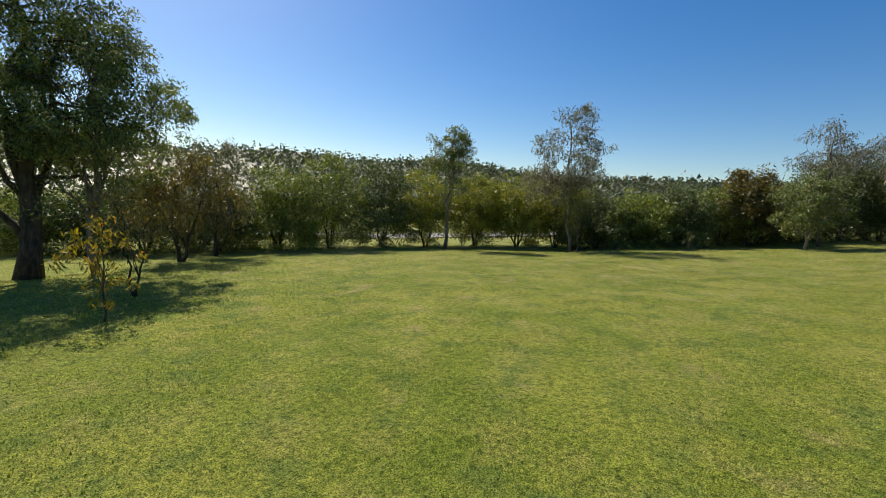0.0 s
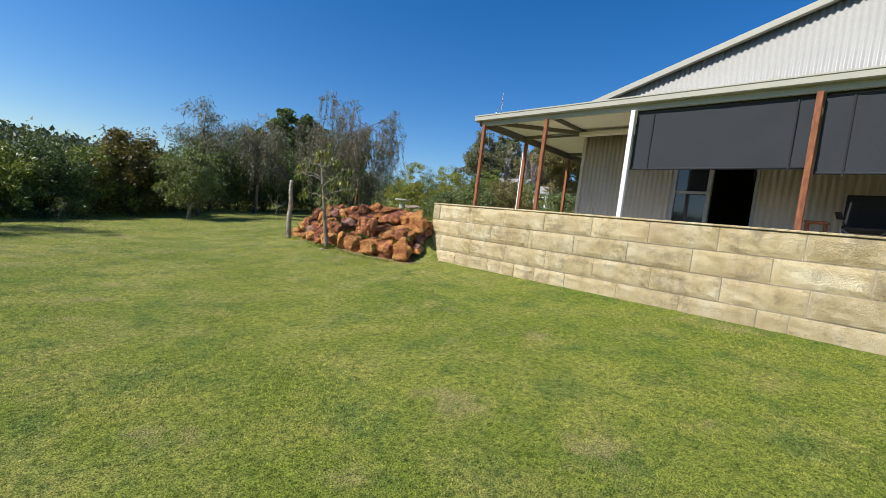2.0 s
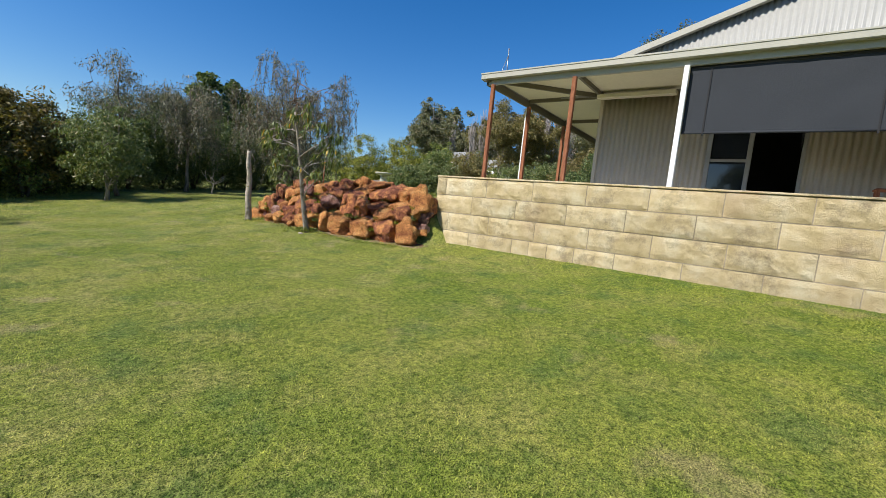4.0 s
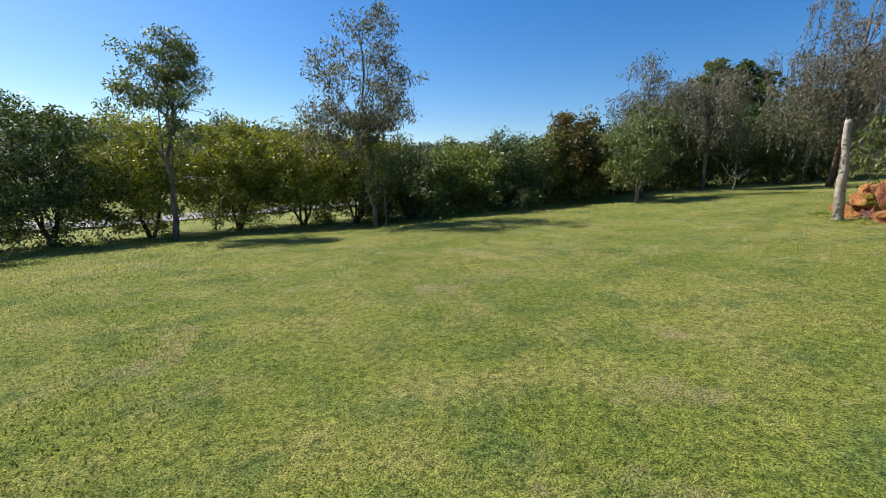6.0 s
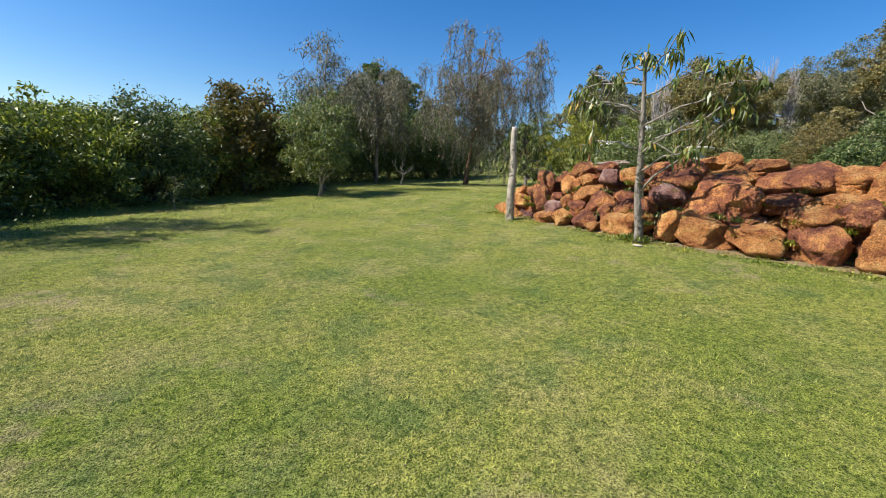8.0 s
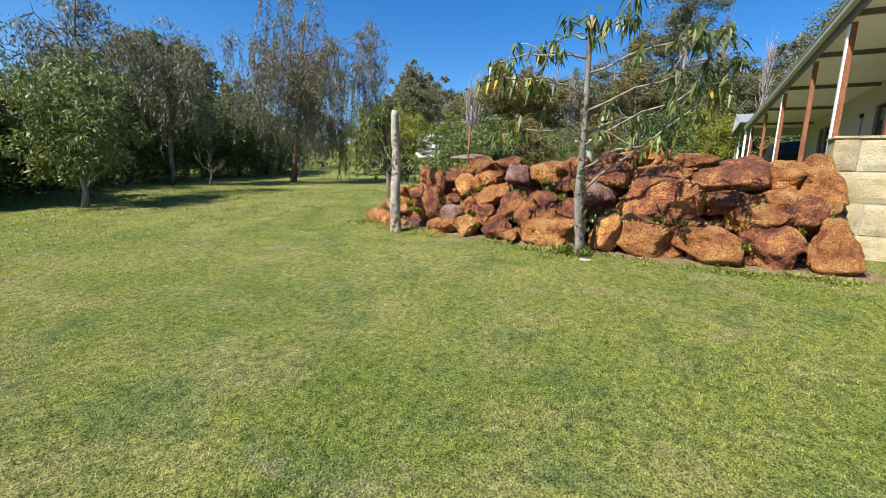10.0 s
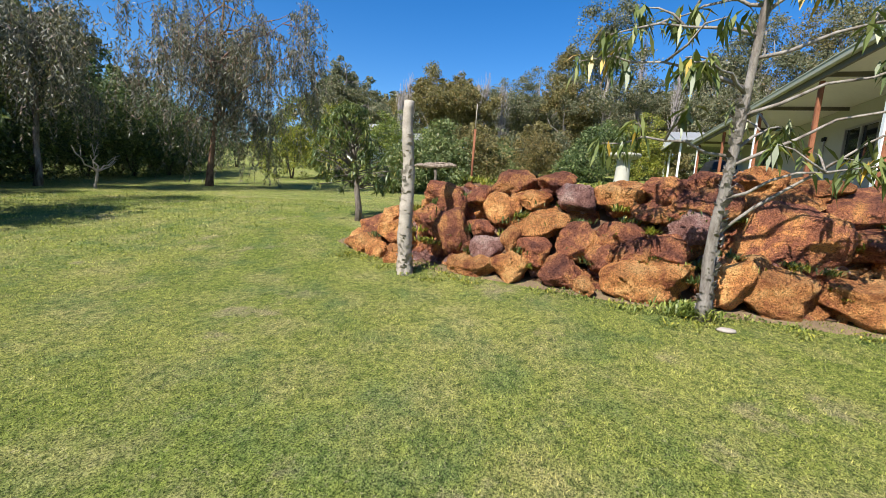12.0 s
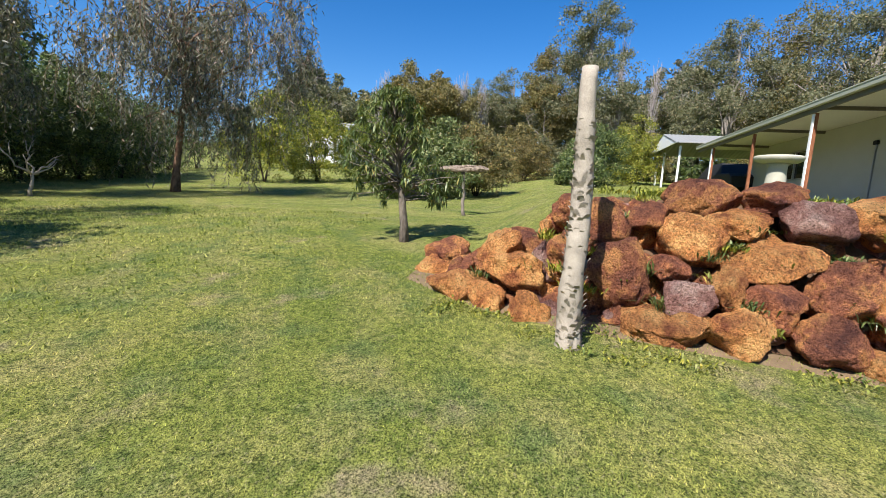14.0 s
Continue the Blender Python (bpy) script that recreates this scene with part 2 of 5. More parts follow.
MAT = dict(
    ground=m_ground(), blade=m_blade(),
    rock_orange=m_rock("rock_orange", (0.34, 0.115, 0.05), (0.66, 0.295, 0.10), (0.80, 0.44, 0.165)),
    rock_red=m_rock("rock_red", (0.18, 0.07, 0.05), (0.42, 0.16, 0.085), (0.70, 0.33, 0.12)),
    rock_purple=m_rock("rock_purple", (0.21, 0.10, 0.085), (0.42, 0.22, 0.175), (0.60, 0.40, 0.33)),
    soil=m_plain("garden_soil", (0.13, 0.075, 0.045), 0.95, 0, 0.35, 5, 0.1, 0.8),
    limestone=m_limestone(),
    mortar=m_plain("mortar", (0.36, 0.30, 0.215), 0.95, 0, 0.2, 8, 0.1, 0.5),
    bark=m_bark("grey_bark", (0.07, 0.055, 0.045), (0.26, 0.22, 0.18)),
    bark_pale=m_bark("pale_bark", (0.16, 0.13, 0.105), (0.36, 0.32, 0.275), 14),
    bark_log=m_bark("weathered_log", (0.09, 0.065, 0.05), (0.33, 0.26, 0.20), 18),
    bark_red=m_bark("reddish_bark", (0.08, 0.045, 0.03), (0.28, 0.17, 0.11)),
    bark_dark=m_bark("dark_bark", (0.03, 0.025, 0.02), (0.10, 0.08, 0.06)),
    stick=m_plain("bleached_wood", (0.36, 0.31, 0.25), 0.85, 0, 0.4, 10, 0.15, 0.5),
    leaf_hedge=leaf_mat("hedge_leaf", (0.05, 0.078, 0.02), (0.125, 0.165, 0.04), (0.29, 0.32, 0.085), (0.40, 0.37, 0.13), 0.42, 0.25),
    leaf_yellow=leaf_mat("yellow_green_leaf", (0.085, 0.105, 0.024), (0.18, 0.20, 0.036), (0.35, 0.34, 0.06), (0.46, 0.36, 0.09), 0.45, 0.27),
    leaf_dark=leaf_mat("dark_leaf", (0.024, 0.042, 0.016), (0.062, 0.094, 0.031), (0.16, 0.20, 0.07), (0.26, 0.26, 0.13), 0.5, 0.16),
    leaf_grey=leaf_mat("grey_gum_leaf", (0.05, 0.054, 0.043), (0.115, 0.115, 0.095), (0.26, 0.25, 0.225), (0.28, 0.20, 0.19)),
    leaf_gum=leaf_mat("gum_leaf", (0.06, 0.085, 0.034), (0.115, 0.15, 0.055), (0.20, 0.225, 0.10), (0.29, 0.25, 0.14)),
    leaf_olive=leaf_mat("olive_leaf", (0.075, 0.07, 0.032), (0.15, 0.132, 0.055), (0.25, 0.205, 0.09), (0.32, 0.2, 0.09), 0.6),
    leaf_fruit=leaf_mat("fruit_leaf", (0.05, 0.075, 0.022), (0.105, 0.135, 0.042), (0.20, 0.215, 0.08), (0.48, 0.30, 0.06), 0.4),
    leaf_shrub=leaf_mat("shrub_leaf", (0.045, 0.072, 0.026), (0.095, 0.13, 0.048), (0.20, 0.23, 0.10), (0.30, 0.25, 0.09), 0.38),
    leaf_bronze=leaf_mat("bronze_leaf", (0.065, 0.06, 0.026), (0.125, 0.105, 0.042), (0.20, 0.155, 0.062), (0.30, 0.18, 0.06)),
    leaf_gold=leaf_mat("golden_leaf", (0.12, 0.12, 0.02), (0.26, 0.20, 0.03), (0.42, 0.28, 0.04), (0.45, 0.20, 0.04)),
    leaf_far=leaf_mat("far_leaf", (0.05, 0.065, 0.042), (0.075, 0.09, 0.06), (0.105, 0.12, 0.085)),
    leaf_forest=leaf_mat("forest_leaf", (0.06, 0.068, 0.042), (0.125, 0.132, 0.08), (0.225, 0.215, 0.145), (0.28, 0.22, 0.15), 0.6),
    twig=m_plain("bare_twig", (0.34, 0.30, 0.28), 0.9, 0, 0.2, 4),
    metal_wall=m_plain("beige_sheet_metal", (0.42, 0.37, 0.29), 0.5, 0.0, 0.08, 1.5, 0.4),
    metal_roof=m_plain("pale_sheet_metal", (0.285, 0.28, 0.262), 0.45, 0.0, 0.07, 1.5, 0.45),
    cream=m_plain("cream_paint", (0.60, 0.56, 0.44), 0.6, 0, 0.06, 2),
    soffit=m_plain("soffit_board", (0.62, 0.58, 0.45), 0.7, 0, 0.08, 1.2),
    fascia=m_plain("fascia_metal", (0.34, 0.325, 0.27), 0.5, 0, 0.08, 2),
    fascia_green=m_plain("olive_fascia", (0.36, 0.36, 0.27), 0.5, 0, 0.1, 2),
    white=m_plain("white_paint", (0.80, 0.80, 0.78), 0.5, 0, 0.06, 6),
    timber=m_bark("red_timber", (0.17, 0.065, 0.035), (0.30, 0.125, 0.065), 12),
    rafter=m_plain("brown_rafter_paint", (0.13, 0.115, 0.085), 0.6, 0, 0.15, 4),
    blind=m_plain("shade_cloth", (0.036, 0.039, 0.045), 0.8, 0, 0.15, 60, 0.1, 0.3),
    black=m_plain("black_fabric", (0.02, 0.02, 0.022), 0.85, 0, 0.2, 20),
    steel=m_plain("dull_steel", (0.35, 0.35, 0.36), 0.4, 0.8, 0.1, 8),
    frame=m_plain("window_metal", (0.27, 0.26, 0.24), 0.45, 0.2, 0.08, 5),
    concrete=m_plain("cream_concrete", (0.43, 0.41, 0.33), 0.9, 0, 0.14, 9, 0.15, 0.5),
    slab=m_plain("slab_concrete", (0.42, 0.39, 0.34), 0.9, 0, 0.12, 3, 0.15, 0.3),
    render=m_plain("painted_wall", (0.38, 0.37, 0.31), 0.8, 0, 0.06, 2, 0.2, 0.15),
    glass=m_glass(),
    road=m_plain("asphalt", (0.26, 0.245, 0.235), 0.9, 0, 0.15, 2, 0.15, 0.3),
    # near-black interior: the unlit house's shade is put into this colour
    unlit_room=m_plain("unlit_room_shade", (0.05, 0.045, 0.04), 0.9, 0, 0.2, 2),
    dirt=m_plain("pale_dirt", (0.20, 0.14, 0.085), 0.95, 0, 0.3, 6, 0.1, 0.8),
    chip=m_plain("pale_stone", (0.36, 0.31, 0.27), 0.9, 0, 0.2, 9, 0.2, 0.5),
    car=m_plain("dark_car_paint", (0.016, 0.016, 0.018), 0.65, 0.0, 0.1, 2),
    rubber=m_plain("rubber", (0.018, 0.018, 0.018), 0.8, 0, 0.1, 9),
)

# ---- mesh helpers ----


def mesh_ob(name, verts, faces, material, parent=None, smooth=False, label=""):
    me = bpy.data.meshes.new(name)
    me.from_pydata(verts, [], faces)
    me.materials.append(material)
    if smooth:
        me.polygons.foreach_set("use_smooth", [True] * len(me.polygons))
    me.update()
    ob = new(name, me)
    if parent:
        ob.parent = parent
    if label:
        tagged(ob, label)
    return ob


def quads_ob(name, v, material, parent=None, k=4):
    """One object from an array of separate k-cornered faces, shape (n, k, 3)."""
    n = len(v)
    me = bpy.data.meshes.new(name)
    me.vertices.add(n * k)
    me.vertices.foreach_set("co", np.ascontiguousarray(v, np.float32).ravel())
    me.loops.add(n * k)
    me.loops.foreach_set("vertex_index", np.arange(n * k, dtype=np.int32))
    me.polygons.add(n)
    me.polygons.foreach_set("loop_start", np.arange(0, n * k, k, dtype=np.int32))
    me.polygons.foreach_set("loop_total", np.full(n, k, np.int32))
    me.materials.append(material)
    me.update(calc_edges=True)
    ob = new(name, me)
    if parent:
        ob.parent = parent
    return ob


def part(name, bm, material, parent=None, label="", smooth=False):
    me = bpy.data.meshes.new(name)
    bm.to_mesh(me)
    bm.free()
    me.materials.append(material)
    if smooth:
        me.polygons.foreach_set("use_smooth", [True] * len(me.polygons))
    ob = new(name, me)
    if parent:
        ob.parent = parent
    if label:
        tagged(ob, label)
    return ob


def box_bm(size, at=(0, 0, 0), bevel=0.0, turn=(0, 0, 0)):
    bm = bmesh.new()
    bmesh.ops.create_cube(bm, size=1, matrix=pose(*at, *turn) @ Matrix.Diagonal((*size, 1)))
    if bevel:
        bmesh.ops.bevel(bm, geom=bm.edges[:], offset=bevel, segments=1, affect="EDGES", clamp_overlap=True)
    return bm


def box(name, lo, hi, material, parent=None, bevel=0.0, label=""):
    size = [b - a for a, b in zip(lo, hi)]
    at = [(a + b) / 2 for a, b in zip(lo, hi)]
    return part(name, box_bm(size, at, bevel), material, parent, label)


def thing(name, at, label, category, group="", kind=""):
    ob = new(name)
    ob.location = at
    return tagged(ob, label, category, group, kind)


class Tubes:
    """Collects tapered tubes along curves."""

    def __init__(self, sides=6):
        self.v, self.f, self.sides = [], [], sides

    def add(self, pts, radii, sides=0, knob=0.0, rng=None):
        s = sides or self.sides
        start = len(self.v)
        pts = [Vector(p) for p in pts]
        up = Vector((0.31, 0.95, 0.05))
        for i, (p, r) in enumerate(zip(pts, radii)):
            d = (pts[min(i + 1, len(pts) - 1)] - pts[max(i - 1, 0)]).normalized()
            a = d.cross(up)
            a = a.normalized() if a.length > 0.05 else d.cross(Vector((1, 0, 0))).normalized()
            b = d.cross(a)
            for k in range(s):
                t = 2 * math.pi * k / s
                rr = r * (1 + (rng.uniform(-knob, knob) if knob else 0))
                self.v.append(p + (a * math.cos(t) + b * math.sin(t)) * rr)
        for i in range(len(pts) - 1):
            for k in range(s):
                q = start + i * s
                self.f.append((q + k, q + (k + 1) % s, q + s + (k + 1) % s, q + s + k))
        e = start + (len(pts) - 1) * s
        self.f.append(tuple(e + k for k in range(s)))
        self.f.append(tuple(start + k for k in reversed(range(s))))

    def ob(self, name, material, parent=None, label="", smooth=True):
        return mesh_ob(name, self.v, self.f, material, parent, smooth, label)


def bend(a, b, lift, rng, n=5, wob=0.05):
    """A curved line from a to b that bows by lift, with a little wander."""
    a, b = Vector(a), Vector(b)
    L = (b - a).length
    out = []
    for i in range(n + 1):
        t = i / n
        p = a.lerp(b, t) + Vector((0, 0, lift * 4 * t * (1 - t)))
        if 0 < i < n:
            p += Vector((rng.uniform(-1, 1), rng.uniform(-1, 1), rng.uniform(-1, 1))) * wob * L
        out.append(p)
    return out


def leaves(centres, length, width, nr, droop=0.3, tri=False):
    """Separate bent leaf blades, shape (n, 4, 3), around the given points."""
    n = len(centres)
    d = nr.normal(size=(n, 3))
    d[:, 2] = d[:, 2] * (1 - 0.6 * droop) - droop * 1.6
    d /= np.linalg.norm(d, axis=1)[:, None] + 1e-9
    s = np.cross(d, nr.normal(size=(n, 3)))
    s /= np.linalg.norm(s, axis=1)[:, None] + 1e-9
    L = (length * nr.uniform(0.6, 1.25, n))[:, None]
    w = (width * nr.uniform(0.7, 1.25, n))[:, None]
    up = np.cross(d, s)
    base = centres
    if tri:
        return np.stack([base - s * w * 0.5, base + s * w * 0.5, base + d * L], 1)
    mid = base + d * L * 0.45 + up * w * 0.25
    tip = base + d * L
    return np.stack([base, mid + s * w * 0.5, tip, mid - s * w * 0.5], 1)


def clump_leaves(clumps, per, radius, length, width, nr, droop, flat=0.7, tri=False):
    k = np.repeat(np.arange(len(clumps)), per)
    off = nr.normal(size=(len(k), 3))
    off /= np.linalg.norm(off, axis=1)[:, None] + 1e-9
    off *= (nr.uniform(0, 1, len(k)) ** 0.45)[:, None]
    off[:, 2] *= flat
    r = radius * nr.uniform(0.6, 1.3, len(clumps))
    return leaves(clumps[k] + off * r[k][:, None], length, width, nr, droop, tri)


def crown_points(n, centre, radii, nr, power=0.45, gap=0.0, egg=0.0, freq=0.9):
    """Points in an uneven egg-shaped crown, more of them towards its outside."""
    out = []
    while len(out) < n:
        d = nr.normal(size=3)
        d /= np.linalg.norm(d) + 1e-9
        r = nr.uniform() ** power
        p = d * r
        k = 1 - egg * p[2]
        lump = 1 + 0.28 * noise.noise(Vector(d * 1.7) + Vector(centre) * 0.37)
        q = np.array(centre) + np.array((p[0] * radii[0] * k, p[1] * radii[1] * k, p[2] * radii[2])) * lump
        if gap and noise.noise(Vector(q) * freq) < gap - 0.35:
            continue
        out.append(q)
    return np.array(out)


# ---- ground ----


def step(a, b, v):
    t = min(1, max(0, (v - a) / (b - a)))
    return t * t * (3 - 2 * t)


def low(x, y):
    if x < 0:
        z = -0.42 + 0.065 * max(x, -25) - 0.12 * step(-1, -4, x) * step(16, 20, y)
    elif x < 7.4:
        z = -0.42 + 0.06 * x + 0.0045 * x * x
    else:
        z = 0.27 + 0.055 * (x - 7.4) + 0.05 * min(x - 7.4, 3) * (1 - step(19, 25, y)) + 0.0012 * max(0, min(x, 75) - 15) ** 2
    return z + 0.035 * noise.noise(Vector((x * 0.22, y * 0.22, 3)))


def rock_foot(y):
    return float(np.interp(y, [9.4, 10.5, 12.5, 14, 15.5, 16.4, 17.2], [6.75, 6.55, 6.35, 6.5, 6.75, 7.1, 7.7]))


def ground_z(x, y):
    z = low(x, y)
    if x > 6.3 and y < 24:
        edge = 7.95 if y < 9.7 else rock_foot(y) + 0.42
        wide = 0.25 if y < 9.7 else 0.8
        m = step(edge, edge + wide, x) * (1 - step(15.0, 16.5 + 0.12 * max(0, x - 8.5), y))
        d = min(x, 40) - 7.5
        top = 1.28 + 0.02 * d + max(step(9.6, 12, y), step(24.5, 27, x)) * (0.01 * d + 0.0017 * max(0, d - 5) ** 2)
        z += m * max(0, top - z)
    return z


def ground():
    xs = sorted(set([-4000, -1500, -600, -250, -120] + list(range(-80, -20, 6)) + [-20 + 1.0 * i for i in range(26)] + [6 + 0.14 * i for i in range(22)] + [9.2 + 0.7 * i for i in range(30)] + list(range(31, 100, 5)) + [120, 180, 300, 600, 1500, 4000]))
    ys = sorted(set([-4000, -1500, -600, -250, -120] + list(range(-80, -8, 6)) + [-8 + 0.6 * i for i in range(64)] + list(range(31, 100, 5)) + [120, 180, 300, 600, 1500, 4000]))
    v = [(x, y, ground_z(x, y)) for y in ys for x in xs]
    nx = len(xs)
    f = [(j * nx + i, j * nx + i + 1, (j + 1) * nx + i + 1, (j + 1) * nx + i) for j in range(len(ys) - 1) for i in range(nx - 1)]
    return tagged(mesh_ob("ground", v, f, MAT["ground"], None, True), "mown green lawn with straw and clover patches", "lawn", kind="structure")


ground()
ROAD = [(-62.6, -3.0), (-57.4, -9.0), (-18.4, 25.5), (-23.6, 31.5), (22.6, 61.0), (17.4, 67.0)]
tagged(mesh_ob("road", [(x, y, low(x, y) + 0.06) for x, y in ROAD], [(0, 1, 2, 3), (3, 2, 4, 5)], MAT["road"]), "pale grey asphalt country road behind the hedge", "road", kind="structure")

# ---- trees and bushes ----


def tree(name, x, y, label, category, H, crown_z, rx, ry, leaf, bark="bark", trunk_r=0.08, lean=(0, 0), stems=1, limbs=9, clumps=120, per=45,
         clump_r=0.35, leaf_len=0.08, leaf_w=0.025, droop=0.4, gap=0.0, egg=0.2, power=0.45, strands=0, strand_len=0.8, strand_leaf=12, seed=1, z=None, group="", flat=0.7, off=(0, 0), limb_r=0.45, freq=0.9, tri=False, limb_from=1):
    rng, nr = random.Random(seed), np.random.RandomState(seed)
    z0 = (ground_z(x, y) if z is None else z) - 0.04
    top = thing(name, (x, y, z0), label, category, group)
    c = np.array((lean[0] + off[0], lean[1] + off[1], (crown_z + H) / 2))
    rad = (rx, ry, (H - crown_z) / 2)
    pts = crown_points(clumps, c, rad, nr, power, gap, egg, freq)
    tb = Tubes(7)
    spine = []
    for s in range(stems):
        a = 2 * math.pi * s / max(1, stems) + rng.uniform(-0.5, 0.5)
        sx, sy = (math.cos(a) * rx * 0.45, math.sin(a) * ry * 0.45) if stems > 1 else (0, 0)
        e = Vector((lean[0] + sx + off[0] * 0.6, lean[1] + sy + off[1] * 0.6, H * 0.9 if stems == 1 else H * 0.7))
        line = bend((math.cos(a) * trunk_r * 0.6 * (stems > 1), math.sin(a) * trunk_r * 0.6 * (stems > 1), 0), e, 0, rng, 9, 0.02)
        r0 = trunk_r * (1 if stems == 1 else 0.7)
        tb.add(line, [r0 * (1.35 if i == 0 else 1) * (1 - 0.085 * i) for i in range(10)], knob=0.12, rng=rng)
        spine.append(line)
    ends = []
    for i in range(limbs):
        line = spine[i % stems]
        lo = max(limb_from, int(9 * crown_z / H * 0.9))
        k = rng.randint(min(lo, 7), 8)
        p = line[k]
        t = pts[rng.randrange(len(pts))]
        t = Vector(p).lerp(Vector(t), 0.85)
        lm = bend(p, t, 0.08 * (t - p).length, rng, 5, 0.05)
        r0 = trunk_r * limb_r * (1 - 0.07 * k) * (0.7 if stems > 1 else 1)
        tb.add(lm, [r0 * (1 - 0.16 * j) for j in range(6)], 5)
        ends += lm[2:]
    ends += [p for l in spine for p in l[4:]]
    ea = np.array([tuple(p) for p in ends])
    for p in pts[:: max(1, len(pts) // 60)]:
        q = ea[np.argmin(((ea - p) ** 2).sum(1))]
        tb.add(bend(q, p, 0.03, rng, 2, 0.05), [trunk_r * 0.12 + 0.003, trunk_r * 0.07 + 0.002, 0.002], 3)
    all_leaves = []
    if per:
        all_leaves.append(clump_leaves(pts, per, clump_r, leaf_len, leaf_w, nr, droop, flat, tri))
    if strands:
        k = nr.randint(0, len(pts), strands)
        s0 = pts[k] + nr.normal(size=(strands, 3)) * clump_r * 0.5
        ln = strand_len * nr.uniform(0.4, 1.2, strands)
        out = nr.normal(size=(strands, 2)) * 0.16
        lv = []
        for i in range(strands):
            low_z = max(0.25, s0[i][2] - ln[i])
            m = max(2, int(strand_leaf * (s0[i][2] - low_z) / strand_len))
            t = np.linspace(0.05, 1, m)[:, None]
            e = s0[i] + np.array((out[i][0] * ln[i], out[i][1] * ln[i], low_z - s0[i][2]))
            lv.append(s0[i] * (1 - t) + e * t)
            tb.add([s0[i], e], [0.005, 0.002], 3)
        all_leaves.append(leaves(np.concatenate(lv), leaf_len, leaf_w, nr, max(droop, 0.85), tri))
    tb.ob("trunk", MAT[bark], top)
    if all_leaves:
        quads_ob("crown", np.concatenate(all_leaves), MAT[leaf], top, 3 if tri else 4)
    return top


def hedge_bush(x, y, H, r, leaf, seed, label, clumps=270, per=86, foot=0.0, tri=True):
    return tree("hedge_bush", x, y, label, "bush", H, foot, r, r * 0.9, leaf, "bark_dark", 0.07, stems=4, limbs=10, clumps=clumps, per=per, clump_r=0.46,
                leaf_len=0.125, leaf_w=0.053, droop=0.35, egg=0.12, power=0.42, seed=seed, group="hedge round the lawn", gap=0.06, tri=tri)

rh = random.Random(5)
HEDGE = [(-30.0, -4.0, 3.4, "leaf_dark"), (-28.5, -0.5, 3.2, "leaf_hedge"), (-26.5, 3.0, 3.0, "leaf_dark"), (-24.5, 6.0, 3.0, "leaf_hedge"), (-22.0, 8.2, 3.2, "leaf_dark"), (-19.5, 9.6, 3.4, "leaf_dark"), (-17.8, 12.0, 3.3, "leaf_dark"), (-16.2, 13.8, 4.1, "leaf_hedge"), (-14.6, 15.6, 4.5, "leaf_hedge"), (-13.2, 18.0, 4.2, "leaf_dark"), (-11.8, 20.2, 4.0, "leaf_yellow"),
         (-9.4, 21.6, 3.9, "leaf_yellow"), (-7.2, 22.2, 3.8, "leaf_yellow"), (-5.2, 22.6, 3.4, "leaf_yellow"), (-3.2, 23.0, 2.9, "leaf_dark"), (-1.4, 23.8, 2.95, "leaf_hedge"), (0.6, 24.9, 3.0, "leaf_dark"),
         (2.5, 26.5, 3.2, "leaf_hedge"), (4.4, 27.8, 3.4, "leaf_hedge"), (6.4, 28.9, 3.9, "leaf_dark"), (8.2, 30.4, 4.7, "leaf_dark"), (10.2, 31.7, 4.9, "leaf_dark"), (12.4, 32.9, 5.0, "leaf_dark"), (14.8, 33.9, 4.9, "leaf_dark"), (17.2, 34.4, 4.6, "leaf_dark"), (20.0, 35.6, 4.4, "leaf_dark"), (22.5, 37.5, 4.4, "leaf_dark")]
WORDS = {"leaf_dark": "dense dark green hedge bush with shaded stems", "leaf_hedge": "dense mid-green hedge bush beside the lawn", "leaf_yellow": "yellow-green hedge bush with many bare stems below"}
for i, (x, y, H, lf) in enumerate(HEDGE):
    hedge_bush(x, y, H, 2.0 + rh.uniform(-0.1, 0.3), lf, 100 + i, WORDS[lf], foot=0.1 if lf == "leaf_yellow" else -0.75)

# second row behind, closing the gaps
for i, (x, y, H) in enumerate([(-22, 14, 3.6), (-18.5, 17.5, 3.6), (-3.0, 25.6, 3.0), (1.5, 28.0, 3.3), (5.5, 31.0, 3.7), (10.5, 34.6, 4.9), (15.5, 36.8, 5.0), (25, 39.5, 4.6), (28.5, 41.5, 4.8), (32.5, 43, 5.2), (37, 42, 5.4), (41, 39, 5.4), (8.0, 33.0, 4.8), (13, 36.0, 5.0), (18.5, 37.2, 5.0), (21.5, 39.0, 4.8), (3.5, 29.5, 3.4), (-0.6, 26.4, 3.1)]):
    hedge_bush(x, y, H, 2.3, "leaf_dark", 140 + i, WORDS["leaf_dark"], 150, 64, -0.75)

tree("slim_gum", -9.63, 18.45, "tall slim gum tree with a small pointed crown", "tree", 6.3, 2.8, 1.4, 1.3, "leaf_gum", "bark", 0.085, limbs=12, clumps=100, per=80, clump_r=0.34, leaf_len=0.13, leaf_w=0.042, droop=0.6, egg=0.45, gap=0.22, seed=11, lean=(0.15, 0.05))
tree("slim_gum", -3.95, 20.44, "sparse grey weeping gum tree standing on the lawn", "tree", 6.9, 1.9, 2.05, 1.9, "leaf_grey", "bark", 0.075, limbs=16, clumps=190, per=62, clump_r=0.40, leaf_len=0.13, leaf_w=0.04, droop=0.65, egg=0.1, gap=0.36, freq=0.75, strands=120, strand_len=1.0, strand_leaf=14, seed=12, lean=(-0.45, 0))
